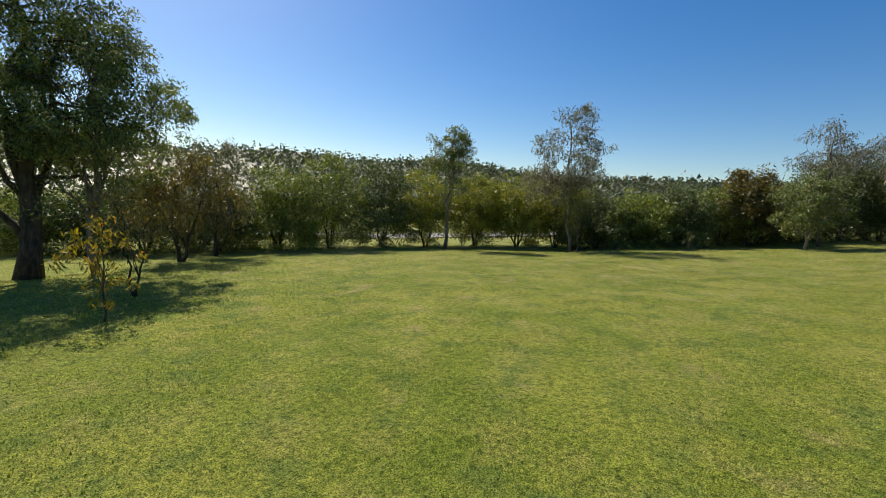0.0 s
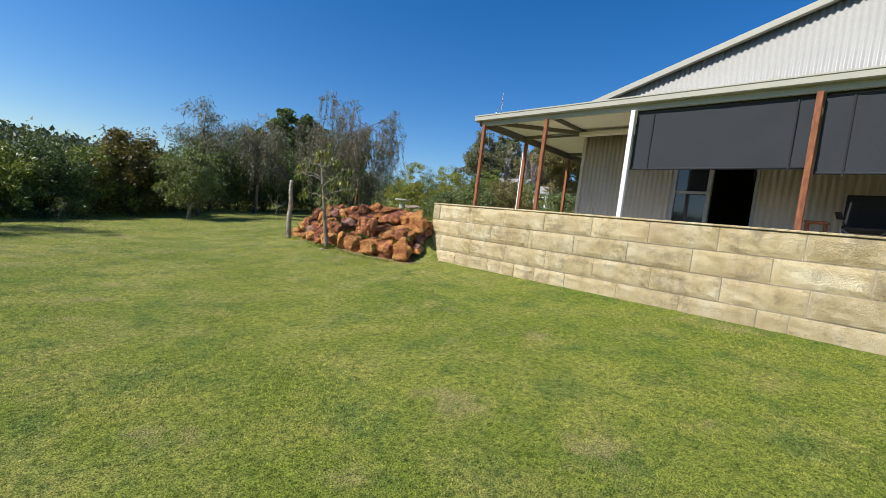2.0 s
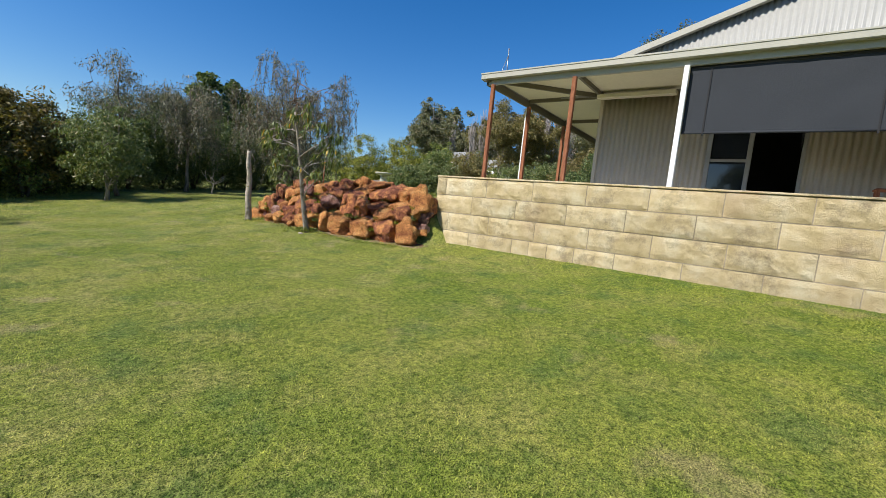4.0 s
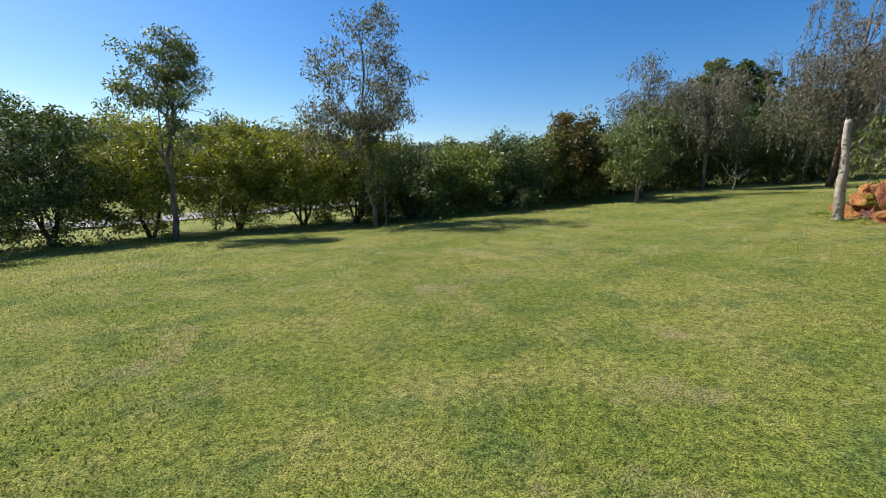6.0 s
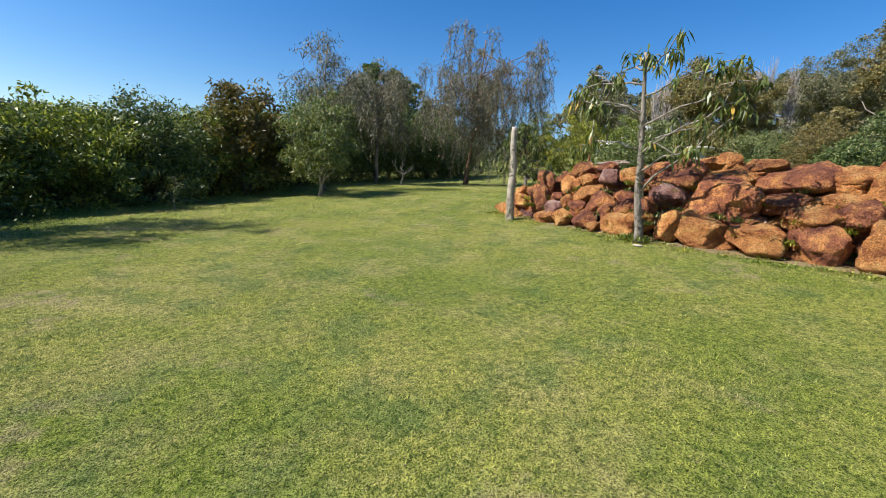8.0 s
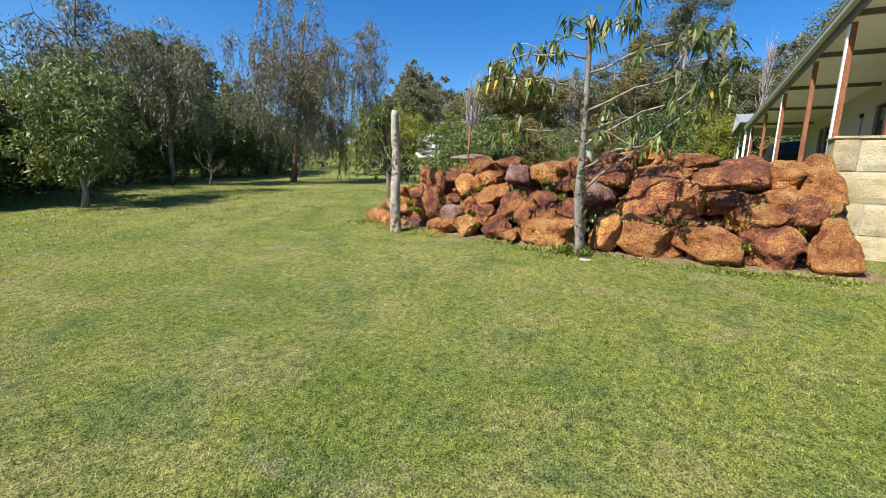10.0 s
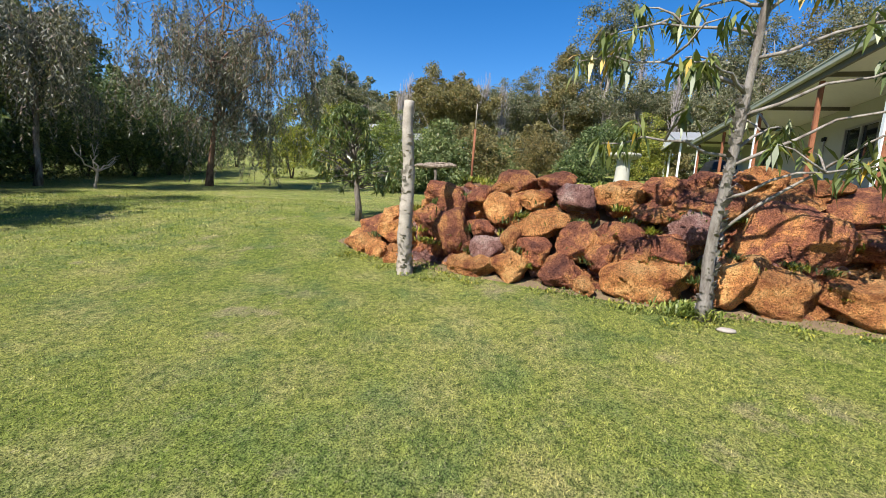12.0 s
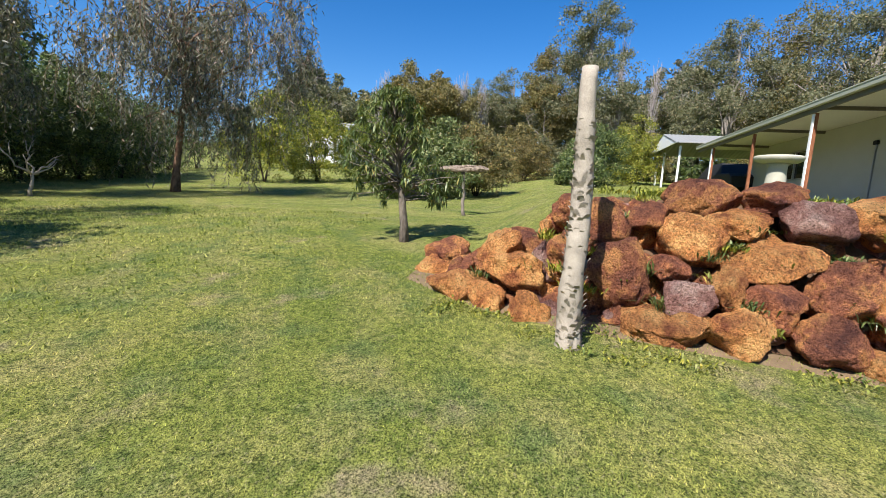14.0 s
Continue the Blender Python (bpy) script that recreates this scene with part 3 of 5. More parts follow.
tree("leafy_sapling", -3.6, 20.5, "low leafy green growth round the gum's trunk", "tree", 3.4, 0.9, 1.3, 1.2, "leaf_gum", "bark", 0.03, limbs=10, clumps=70, per=40, clump_r=0.3, leaf_len=0.1, leaf_w=0.03, droop=0.5, gap=0.2, seed=13)
tree("weeping_gum", 5.42, 23.47, "leafy young gum tree with pale drooping twigs", "tree", 3.5, 0.55, 1.45, 1.4, "leaf_gum", "bark_pale", 0.07, limbs=14, clumps=150, per=70, clump_r=0.36, leaf_len=0.14, leaf_w=0.042, droop=0.65, egg=0.1, gap=0.12, seed=14)
tree("weeping_gum", 6.3, 25.4, "sparse grey purple weeping gum above the hedge", "tree", 6.0, 3.0, 1.6, 1.5, "leaf_grey", "bark", 0.08, limbs=16, clumps=110, per=34, clump_r=0.38, leaf_len=0.14, leaf_w=0.032, droop=0.75, gap=0.38, freq=0.7, strands=80, strand_len=0.9, seed=15)
tree("bronze_bush", 3.6, 26.0, "tall bush with reddish bronze new leaves", "bush", 4.0, 0.5, 1.5, 1.4, "leaf_bronze", "bark_dark", 0.07, stems=3, limbs=10, clumps=170, per=70, clump_r=0.42, leaf_len=0.17, leaf_w=0.07, droop=0.3, gap=0.1, seed=16)
tree("weeping_gum", 15.15, 27.54, "large weeping gum with curtains of hanging grey-green leaves", "tree", 8.4, 1.4, 3.9, 3.6, "leaf_grey", "bark_red", 0.12, limb_from=3, limbs=30, limb_r=0.6, clumps=230, per=50, clump_r=0.36, leaf_len=0.17, leaf_w=0.036, droop=0.85, egg=0.05, gap=0.46, freq=0.5, strands=780, strand_len=2.2, strand_leaf=40, seed=17, lean=(0.4, -0.3))
tree("weeping_gum", 10.4, 29.0, "drooping grey gum leaning out from the dark hedge", "tree", 6.0, 2.2, 2.2, 2.0, "leaf_grey", "bark", 0.10, limbs=16, clumps=160, per=52, clump_r=0.5, leaf_len=0.16, leaf_w=0.038, droop=0.85, gap=0.38, freq=0.55, strands=260, strand_len=1.5, strand_leaf=22, seed=18)
tree("leafy_sapling", 1.0, 22.2, "small thin sapling at the hedge's foot", "tree", 1.0, 0.25, 0.35, 0.35, "leaf_gum", "bark", 0.02, limbs=5, clumps=16, per=22, clump_r=0.14, leaf_len=0.07, leaf_w=0.022, seed=19)

# big shade tree and its neighbours at the west side
# dark bark colour here carries the shade of a backlit trunk
tree("shade_tree", -14.0, 4.1, "large gum tree with a trunk darkened as backlit, shading the lawn", "tree", 8.6, 1.8, 3.0, 3.0, "leaf_dark", "bark_dark", 0.26, limbs=28, clumps=400, per=95, clump_r=0.42, leaf_len=0.125, leaf_w=0.04, droop=0.6, gap=0.27, freq=0.7, seed=21, lean=(-0.4, 0.2))
tree("shade_tree", -13.6, 5.4, "tall open-crowned gum with slender pale limbs", "tree", 7.4, 2.4, 2.3, 2.2, "leaf_gum", "bark", 0.09, limbs=22, limb_r=0.6, clumps=240, per=80, clump_r=0.34, leaf_len=0.125, leaf_w=0.036, droop=0.65, gap=0.36, freq=0.7, seed=22, off=(0.0, 0.2))
tree("forked_tree", -14.8, 8.4, "dark forked tree with russet sparse leaves", "tree", 3.9, 0.9, 2.2, 2.0, "leaf_bronze", "bark_dark", 0.09, stems=2, limbs=12, clumps=170, per=50, clump_r=0.36, leaf_len=0.13, leaf_w=0.04, droop=0.7, gap=0.28, freq=0.8, seed=23, strands=150, strand_len=0.8)
tree("forked_tree", -15.8, 10.4, "thin grey weeping tree before the hedge", "tree", 4.6, 1.2, 1.5, 1.5, "leaf_grey", "bark_dark", 0.07, limbs=12, clumps=120, per=36, clump_r=0.36, leaf_len=0.14, leaf_w=0.034, droop=0.8, gap=0.2, seed=24, strands=180, strand_len=0.8)
tree("leafy_sapling", -7.0, 2.75, "young sapling with golden yellow drooping leaves", "tree", 1.75, 0.2, 0.6, 0.6, "leaf_gold", "bark_dark", 0.016, limbs=11, clumps=34, per=15, clump_r=0.15, leaf_len=0.10, leaf_w=0.03, droop=0.8, gap=0.2, seed=25)
tree("leafy_sapling", -8.9, 4.1, "thin spindly sapling with olive leaves", "tree", 2.6, 0.6, 0.9, 0.8, "leaf_olive", "bark_dark", 0.035, stems=2, limbs=12, clumps=40, per=20, clump_r=0.2, leaf_len=0.10, leaf_w=0.03, droop=0.7, gap=0.25, seed=26)

# bare little tree by the hedge
stump = thing("bare_tree", (11.18, 27.76, ground_z(11.18, 27.76) - 0.03), "small leafless tree with pale crooked branches", "tree")
tb = Tubes(6)
r5 = random.Random(8)
tb.add(bend((0, 0, 0), (0.05, 0, 0.62), 0, r5, 4, 0.03), [0.055, 0.042, 0.038, 0.035, 0.034])
for dx, dy, h in ((-0.55, 0.1, 1.25), (0.55, -0.1, 1.05), (0.15, 0.3, 1.35), (-0.3, -0.3, 1.0), (0.75, 0.2, 0.9)):
    tb.add(bend((0.05, 0, 0.55), (dx, dy, h), -0.05, r5, 5, 0.07), [0.026, 0.022, 0.019, 0.016, 0.012, 0.007])
    tb.add(bend((dx * 0.6, dy * 0.6, 0.52 + (h - 0.52) * 0.6), (dx * 0.9 + 0.2, dy, h + 0.05), 0.05, r5, 3, 0.08), [0.012, 0.010, 0.008, 0.005])
tb.ob("trunk", MAT["stick"], stump)

# ---- rock retaining wall ----


def rock_mesh(seed, fine=4):
    rng = random.Random(seed)
    bm = bmesh.new()
    bmesh.ops.create_icosphere(bm, subdivisions=fine, radius=0.5)
    o = Vector((rng.uniform(0, 90), rng.uniform(0, 90), rng.uniform(0, 90)))
    cuts = []
    for _ in range(13):
        n = Vector((rng.gauss(0, 1), rng.gauss(0, 1), rng.gauss(0, 1))).normalized()
        cuts.append((n, rng.uniform(0.29, 0.42)))
    for v in bm.verts:
        p = v.co.copy()
        for n, d in cuts:
            over = p.dot(n) - d
            if over > 0:
                p -= n * over * 0.97
        q = p * 1.0
        p += p.normalized() * (0.10 * noise.noise(q * 3.0 + o) - 0.06 * abs(noise.noise(q * 6.5 + o)) + 0.035 * noise.noise(q * 13 + o) - 0.03 * abs(noise.noise(q * 24 + o)))
        v.co = p
    me = bpy.data.meshes.new("rock")
    bm.to_mesh(me)
    bm.free()
    me.polygons.foreach_set("use_smooth", [True] * len(me.polygons))
    return me


ROCKS = {}
for key in ("rock_orange", "rock_red", "rock_purple"):
    ROCKS[key] = []
    for s in range(7):
        me = rock_mesh(s + 40 * len(ROCKS))
        me.materials.append(MAT[key])
        ROCKS[key].append(me)
    ROCKS["small_" + key] = []
    for s in range(5):
        me = rock_mesh(s + 300 + 40 * len(ROCKS), 3)
        me.materials.append(MAT[key])
        ROCKS["small_" + key].append(me)

bed_y = [9.5 + 0.16 * i for i in range(43)]
bed_v = [(rock_foot(y) + 0.25 + 0.11 * k, y, ground_z(rock_foot(y) + 0.25 + 0.11 * k, y) + 0.012 + 0.02 * noise.noise(Vector((k * 0.9, y * 5, 1)))) for y in bed_y for k in range(9)]
bed_f = [(j * 9 + i, j * 9 + i + 1, j * 9 + i + 10, j * 9 + i + 9) for j in range(42) for i in range(8)]
tagged(mesh_ob("garden_bed", bed_v, bed_f, MAT["soil"], None, True), "brown gravelly soil bank behind the boulders", "soil", kind="structure")
dirt_v = []
for j in range(81):
    y = 9.4 + 0.095 * j
    w = -0.02 + 0.2 * noise.noise(Vector((y * 1.1, 2, 0))) + 0.10 * noise.noise(Vector((y * 4.3, 5, 0)))
    for k in range(5):
        x = rock_foot(y) + 0.45 - (0.45 + 0.08 + max(0.0, w)) * k / 4
        dirt_v.append((x, y, low(x, y) + 0.004 - (0.03 if k == 4 else 0)))
dirt_f = [(j * 5 + i, j * 5 + i + 5, j * 5 + i + 6, j * 5 + i + 1) for j in range(80) for i in range(4)]
tagged(mesh_ob("dirt_edge", dirt_v, dirt_f, MAT["dirt"], None, True), "strip of pale dry dirt below the boulders", "dirt", kind="structure")
wall_rocks = thing("rock_wall", (7.0, 13, 0), "dry-stacked wall of rough rust-red laterite boulders", "rock wall", kind="structure")
rr = random.Random(4)
KIND = {"o": "rock_orange", "r": "rock_red", "p": "rock_purple"}


def rock(x, y, z, w, h, kind, depth=0.0, tilt=9):
    ob = new("rock", rr.choice(ROCKS[("small_" if depth else "") + KIND[kind]]))
    ob.parent = wall_rocks
    d = depth or min(0.62, max(0.34, 0.75 * w))
    k = 1.06 if w > 0.75 else 1.2
    ob.matrix_basis = Matrix.Translation((x - 7.0 + d * 0.22, y - 13, z)) @ pose(0, 0, 0, rr.uniform(-tilt, tilt), rr.uniform(-12, 12) - 12, rr.uniform(-14, 14)) @ Matrix.Diagonal((d * 1.3, w * k, h * k * 1.1, 1))
    return ob


FOOT = [(7.20, 16.35, 0.30, 0.51, 0.28, "o"), (7.04, 16.09, 0.26, 0.34, 0.28, "o"), (6.87, 15.71, 0.24, 0.45, 0.28, "o"), (6.70, 14.73, 0.28, 0.63, 0.28, "o"), (6.63, 14.23, 0.30, 0.36, 0.34, "o"), (6.59, 13.71, 0.34, 0.40, 0.35, "r"),
        (6.50, 13.45, 0.27, 0.22, 0.23, "o"), (6.51, 12.92, 0.36, 1.01, 0.51, "o"), (6.57, 12.17, 0.45, 0.47, 0.54, "o"), (6.70, 11.89, 0.58, 0.50, 0.22, "o"), (6.57, 11.78, 0.38, 0.67, 0.46, "o")]
MIDDLE = [(7.38, 16.02, 0.72, 0.48, 0.36, "o"), (7.16, 15.86, 0.54, 0.55, 0.38, "o"), (7.15, 15.40, 0.75, 0.36, 0.38, "r"), (7.27, 15.17, 0.96, 0.47, 0.43, "r"), (6.96, 15.01, 0.58, 0.46, 0.54, "r"), (6.82, 14.55, 0.50, 0.38, 0.35, "p"),
          (6.99, 14.68, 0.71, 0.31, 0.17, "r"), (7.13, 14.50, 0.91, 0.52, 0.37, "o"), (6.99, 13.95, 0.85, 0.69, 0.32, "o"), (6.84, 14.27, 0.58, 0.22, 0.33, "o"), (6.76, 13.99, 0.54, 0.38, 0.32, "r"), (6.79, 13.54, 0.64, 0.48, 0.45, "r")]
MIDDLE_SOUTH = [(6.84, 13.14, 0.76, 0.47, 0.31, "r"), (6.68, 13.31, 0.52, 0.27, 0.28, "r"), (6.72, 13.04, 0.62, 0.38, 0.33, "r"), (6.72, 12.66, 0.67, 0.45, 0.31, "r"), (6.88, 12.45, 0.90, 0.53, 0.39, "p"), (6.98, 11.69, 0.86, 1.30, 0.66, "r"), (7.21, 11.62, 1.23, 1.01, 0.29, "o")]
TOP = [(7.42, 15.42, 1.10, 0.44, 0.26, "r"), (7.32, 14.80, 1.11, 0.30, 0.23, "r"), (7.36, 14.39, 1.26, 0.56, 0.34, "r"), (7.18, 14.12, 1.07, 0.43, 0.22, "o"), (7.33, 13.84, 1.32, 0.47, 0.25, "r"), (7.18, 13.61, 1.15, 0.50, 0.35, "p"),
       (7.16, 13.18, 1.19, 0.64, 0.33, "o"), (7.03, 12.88, 1.05, 0.34, 0.20, "r"), (6.98, 12.65, 1.02, 0.27, 0.22, "r"), (7.17, 12.74, 1.25, 0.42, 0.32, "r"), (7.10, 12.37, 1.17, 0.70, 0.41, "r"), (7.25, 12.30, 1.37, 0.63, 0.23, "r"), (7.36, 11.94, 1.47, 0.61, 0.24, "o")]
SOUTH = [(7.28, 10.92, 1.22, 1.01, 0.48, "r"), (7.32, 10.41, 1.20, 0.86, 0.47, "o"), (7.38, 9.98, 1.16, 0.62, 0.55, "o"), (7.04, 10.90, 0.91, 0.81, 0.31, "r"), (6.91, 10.60, 0.69, 0.80, 0.46, "o"), (7.02, 10.15, 0.78, 0.56, 0.36, "r"),
         (6.66, 11.05, 0.41, 0.86, 0.52, "o"), (6.78, 10.38, 0.42, 0.62, 0.50, "r"), (6.86, 9.85, 0.45, 0.56, 0.52, "o"), (7.13, 10.38, 0.94, 0.72, 0.22, "o"), (7.20, 9.98, 0.85, 0.45, 0.30, "o"), (7.34, 11.78, 1.42, 0.45, 0.31, "o"), (7.39, 11.32, 1.42, 0.74, 0.25, "o"), (7.42, 10.68, 1.37, 0.40, 0.23, "r")]
for course in (FOOT, MIDDLE, MIDDLE_SOUTH, TOP, SOUTH):
    for x, y, z, w, h, k in course:
        rock(x, y, z, w, h, k)
# the wall's turned end, and small stones wedged behind the big ones
for x, y, z, w, h, k in [(7.45, 16.62, 0.18, 0.5, 0.3, "r"), (7.95, 16.85, 0.30, 0.5, 0.35, "o"), (7.75, 16.3, 0.72, 0.5, 0.35, "r"), (8.3, 16.7, 0.55, 0.55, 0.4, "r"), (7.8, 15.85, 1.02, 0.5, 0.34, "r")]:
    rock(x, y, min(z, ground_z(x, y) + 0.12), w, h, k)
for i in range(270):
    y = rr.uniform(9.7, 16.5)
    z = rr.uniform(0.2, 1.32)
    if z > ground_z(rock_foot(y) + 0.95, y) + 0.15:
        continue
    rock(rock_foot(y) + 0.30 + (z - 0.2) * 0.75, y, z, rr.uniform(0.14, 0.38), rr.uniform(0.12, 0.3), rr.choice("orrp"), 0.3, 30)

# ---- limestone block wall ----
stone_wall = thing("wall_limestone", (7.80, 9.83, 0), "retaining wall of rough cream limestone blocks", "stone wall", kind="structure")
WALL_TOP, COURSE, LONG = 1.74, 0.385, 1.05


def block_mesh(length, seed, height=COURSE):
    """A split-faced block: face towards -x, its length along y, origin at its lower south end."""
    rng = random.Random(seed)
    o = Vector((rng.uniform(0, 50), rng.uniform(0, 50), 0))
    ny, nz = max(3, int(length / 0.085)), 5
    v, f = [], []
    g = 0.009
    for j in range(nz + 1):
        for i in range(ny + 1):
            y = g + (length - 2 * g) * i / ny
            z = g + (height - 2 * g) * j / nz
            rim = i in (0, ny) or j in (0, nz)
            x = 0.006 if rim else -0.018 - 0.020 * noise.noise(Vector((y * 5, z * 7, 0)) + o) - 0.010 * noise.noise(Vector((y * 14, z * 14, 2)) + o)
            v.append((x + (0.006 * noise.noise(Vector((y * 9, z * 9, 4)) + o)), y, z))
    for j in range(nz):
        for i in range(ny):
            a = j * (ny + 1) + i
            f.append((a, a + ny + 1, a + ny + 2, a + 1))
    n0 = len(v)
    ring = [i for i in range(ny + 1)] + [(j + 1) * (ny + 1) - 1 for j in range(1, nz + 1)] + [nz * (ny + 1) + i for i in range(ny - 1, -1, -1)] + [j * (ny + 1) for j in range(nz - 1, 0, -1)]
    for k in ring:
        v.append((0.34, v[k][1], v[k][2]))
    m = len(ring)
    for k in range(m):
        f.append((ring[k], ring[(k + 1) % m], n0 + (k + 1) % m, n0 + k))
    f.append(tuple(n0 + k for k in range(m)))
    me = bpy.data.meshes.new("limestone_block")
    me.from_pydata(v, [], f)
    me.materials.append(MAT["limestone"])
    me.update()
    return me


BLOCKS = [block_mesh(LONG, 60 + s) for s in range(6)]
ENDS = {q: [block_mesh(q, 80 + s) for s in range(2)] for q in (0.25, 0.38, 0.53, 0.72, 0.97)}
box("mortar_core", (0.016, -14.0, 0.0), (0.30, -0.03, WALL_TOP - 0.02), MAT["mortar"], stone_wall)
rb = random.Random(2)
for c in range(5):
    z = WALL_TOP - COURSE * (c + 1)
    y = 0.0
    first = (0.25, 0.97, 0.38, 0.97, 0.53)[c]
    y -= first
    me = rb.choice(ENDS[first])
    while True:
        ob = new("limestone_block", me)
        ob.parent = stone_wall
        ob.matrix_basis = Matrix.Translation((rb.uniform(-0.006, 0.006) - (0.03 if c == 4 else 0), y, z))
        if y < -13:
            break
        me = rb.choice(BLOCKS) if c < 3 or rb.random() < 0.6 else rb.choice(ENDS[rb.choice((0.38, 0.53, 0.72))])
        L = max(v.co.y for v in me.vertices) + 0.007
        y -= L
box("coping", (-0.015, -14.0, WALL_TOP), (0.36, 0.01, WALL_TOP + 0.035), MAT["limestone"], stone_wall, 0.008, "thin limestone coping")

# ---- house ----
SLAB, EAVE_X, EAVE_Y, WALL_X, WALL_Y = 1.55, 8.61, 9.34, 10.55, 7.29
SOUTH_Y, EAST_X, EAVE_Z, RIDGE_Y = -6.2, 25.0, 3.88, 0.6
house = thing("house", (10.5, 7.3, SLAB), "beige corrugated metal house with deep shaded verandas", "house")
HO = Vector((10.5, 7.3, SLAB))


def hbox(name, lo, hi, mat, bevel=0.0, label="", parent=None):
    p = parent or house
    o = HO
    return box(name, [a - b for a, b in zip(lo, o)], [a - b for a, b in zip(hi, o)], MAT[mat], p, bevel, label)


def sheet(name, origin, along, up, length, height, mat, pitch=0.11, amp=0.02, parent=None, top=None, label=""):
    """Corrugated sheet: ribs run along up, waves along along. top(s): height limit at s."""
    a, u = Vector(along).normalized(), Vector(up).normalized()
    n = a.cross(u)
    cnt = max(2, int(length / pitch * 4))
    v, f = [], []
    for i in range(cnt + 1):
        s = length * i / cnt
        w = n * amp * math.sin(2 * math.pi * s / pitch)
        h = top(s) if top else height
        p = Vector(origin) - HO + a * s + w
        v += [p, p + u * h, p - n * 0.012, p + u * h - n * 0.012]
    for i in range(cnt):
        k = 4 * i
        f += [(k, k + 4, k + 5, k + 1), (k + 2, k + 3, k + 7, k + 6), (k + 1, k + 5, k + 7, k + 3)]
    return mesh_ob(name, [tuple(p) for p in v], f, MAT[mat], parent or house, True, label)


hbox("slab", (8.16, SOUTH_Y, SLAB - 0.35), (EAST_X, EAVE_Y + 0.02, SLAB), "slab", 0.01, "grey concrete veranda slab")
# front wall, with a sliding door
DY0, DY1, DTOP = 3.40, 5.0, SLAB + 2.1
H0 = 4.09 - SLAB
for y0, y1 in ((SOUTH_Y + 2, DY0), (DY1, WALL_Y)):
    sheet("front_wall", (WALL_X, y1, SLAB), (0, -1, 0), (0, 0, 1), y1 - y0, H0, "metal_wall")
sheet("front_wall", (WALL_X, DY1, DTOP), (0, -1, 0), (0, 0, 1), DY1 - DY0, 4.09 - DTOP, "metal_wall")
# indoor surfaces, coloured near-black in place of the shade inside
hbox("inner_wall", (WALL_X + 0.10, SOUTH_Y + 2, SLAB), (WALL_X + 0.16, DY0 - 0.02, 4.09), "unlit_room")
hbox("inner_wall", (WALL_X + 0.10, DY1 + 0.02, SLAB), (WALL_X + 0.16, WALL_Y - 0.1, 4.09), "unlit_room")
hbox("room_back", (WALL_X + 4, SOUTH_Y + 2, SLAB), (WALL_X + 4.1, WALL_Y - 0.1, 4.09), "unlit_room")
hbox("room_ceiling", (WALL_X + 0.1, SOUTH_Y + 2, 4.10), (EAST_X - 0.2, WALL_Y - 0.1, 4.16), "unlit_room")
door = hbox("sliding_door", (WALL_X - 0.02, DY0, DTOP - 0.06), (WALL_X + 0.09, DY1, DTOP), "frame", 0.005, "open aluminium sliding door")
for y0, y1 in ((DY0, DY0 + 0.06), (DY1 - 0.08, DY1), (4.22, 4.30)):
    hbox("jamb", (WALL_X - 0.02, y0, SLAB), (WALL_X + 0.09, y1, DTOP - 0.06), "frame", 0.004, "", door)
hbox("rail", (WALL_X, 4.30, SLAB + 1.02), (WALL_X + 0.04, 4.92, SLAB + 1.08), "frame", 0.004, "", door)
hbox("pane", (WALL_X + 0.015, 4.30, SLAB + 0.06), (WALL_X + 0.03, 4.92, DTOP - 0.06), "glass", 0, "dark reflecting glass", door)
hbox("catch", (WALL_X - 0.045, 3.47, SLAB + 1.35), (WALL_X - 0.02, 3.50, SLAB + 1.6), "black", 0.004, "black door pull", door)
hbox("corner_trim", (WALL_X - 0.03, WALL_Y - 0.05, SLAB), (WALL_X + 0.04, WALL_Y + 0.03, 4.09), "metal_wall", 0.004)
hbox("strip_light", (WALL_X - 0.30, WALL_Y - 1.6, 3.93), (WALL_X - 0.12, WALL_Y + 0.05, 4.02), "cream", 0.01, "cream beam over the wall")
# north wall with two windows
WIN = [(14.9, 16.4, 2.62, 3.55), (20.5, 22.1, 2.62, 3.65)]
xs = [WALL_X + 0.03] + [v for w in WIN for v in w[:2]] + [EAST_X]
for i in range(0, len(xs), 2):
    hbox("side_wall", (xs[i], WALL_Y - 0.1, SLAB), (xs[i + 1], WALL_Y, 4.09), "render", 0, "pale smooth side wall")
for x0, x1, z0, z1 in WIN:
    hbox("side_wall", (x0, WALL_Y - 0.1, SLAB), (x1, WALL_Y, z0), "render")
    hbox("side_wall", (x0, WALL_Y - 0.1, z1), (x1, WALL_Y, 4.09), "render")
    win = hbox("window", (x0, WALL_Y - 0.06, z0), (x1, WALL_Y - 0.04, z1), "glass", 0, "dark sliding window pane")
    for a, b in (((x0, z0), (x0 + 0.05, z1)), ((x1 - 0.05, z0), (x1, z1)), ((x0 + 0.05, z0), (x1 - 0.05, z0 + 0.05)), ((x0 + 0.05, z1 - 0.05), (x1 - 0.05, z1)), (((x0 + x1) / 2 - 0.025, z0 + 0.05), ((x0 + x1) / 2 + 0.025, z1 - 0.05))):
        hbox("window_frame", (a[0], WALL_Y - 0.04, a[1]), (b[0], WALL_Y + 0.02, b[1]), "frame", 0.004, "", win)
hbox("wall_tap_pipe", (17.35, WALL_Y + 0.003, SLAB + 0.1), (17.39, WALL_Y + 0.04, 3.35), "steel", 0.004)
hbox("wall_box", (17.29, WALL_Y + 0.003, 3.35), (17.45, WALL_Y + 0.07, 3.46), "black", 0.01)
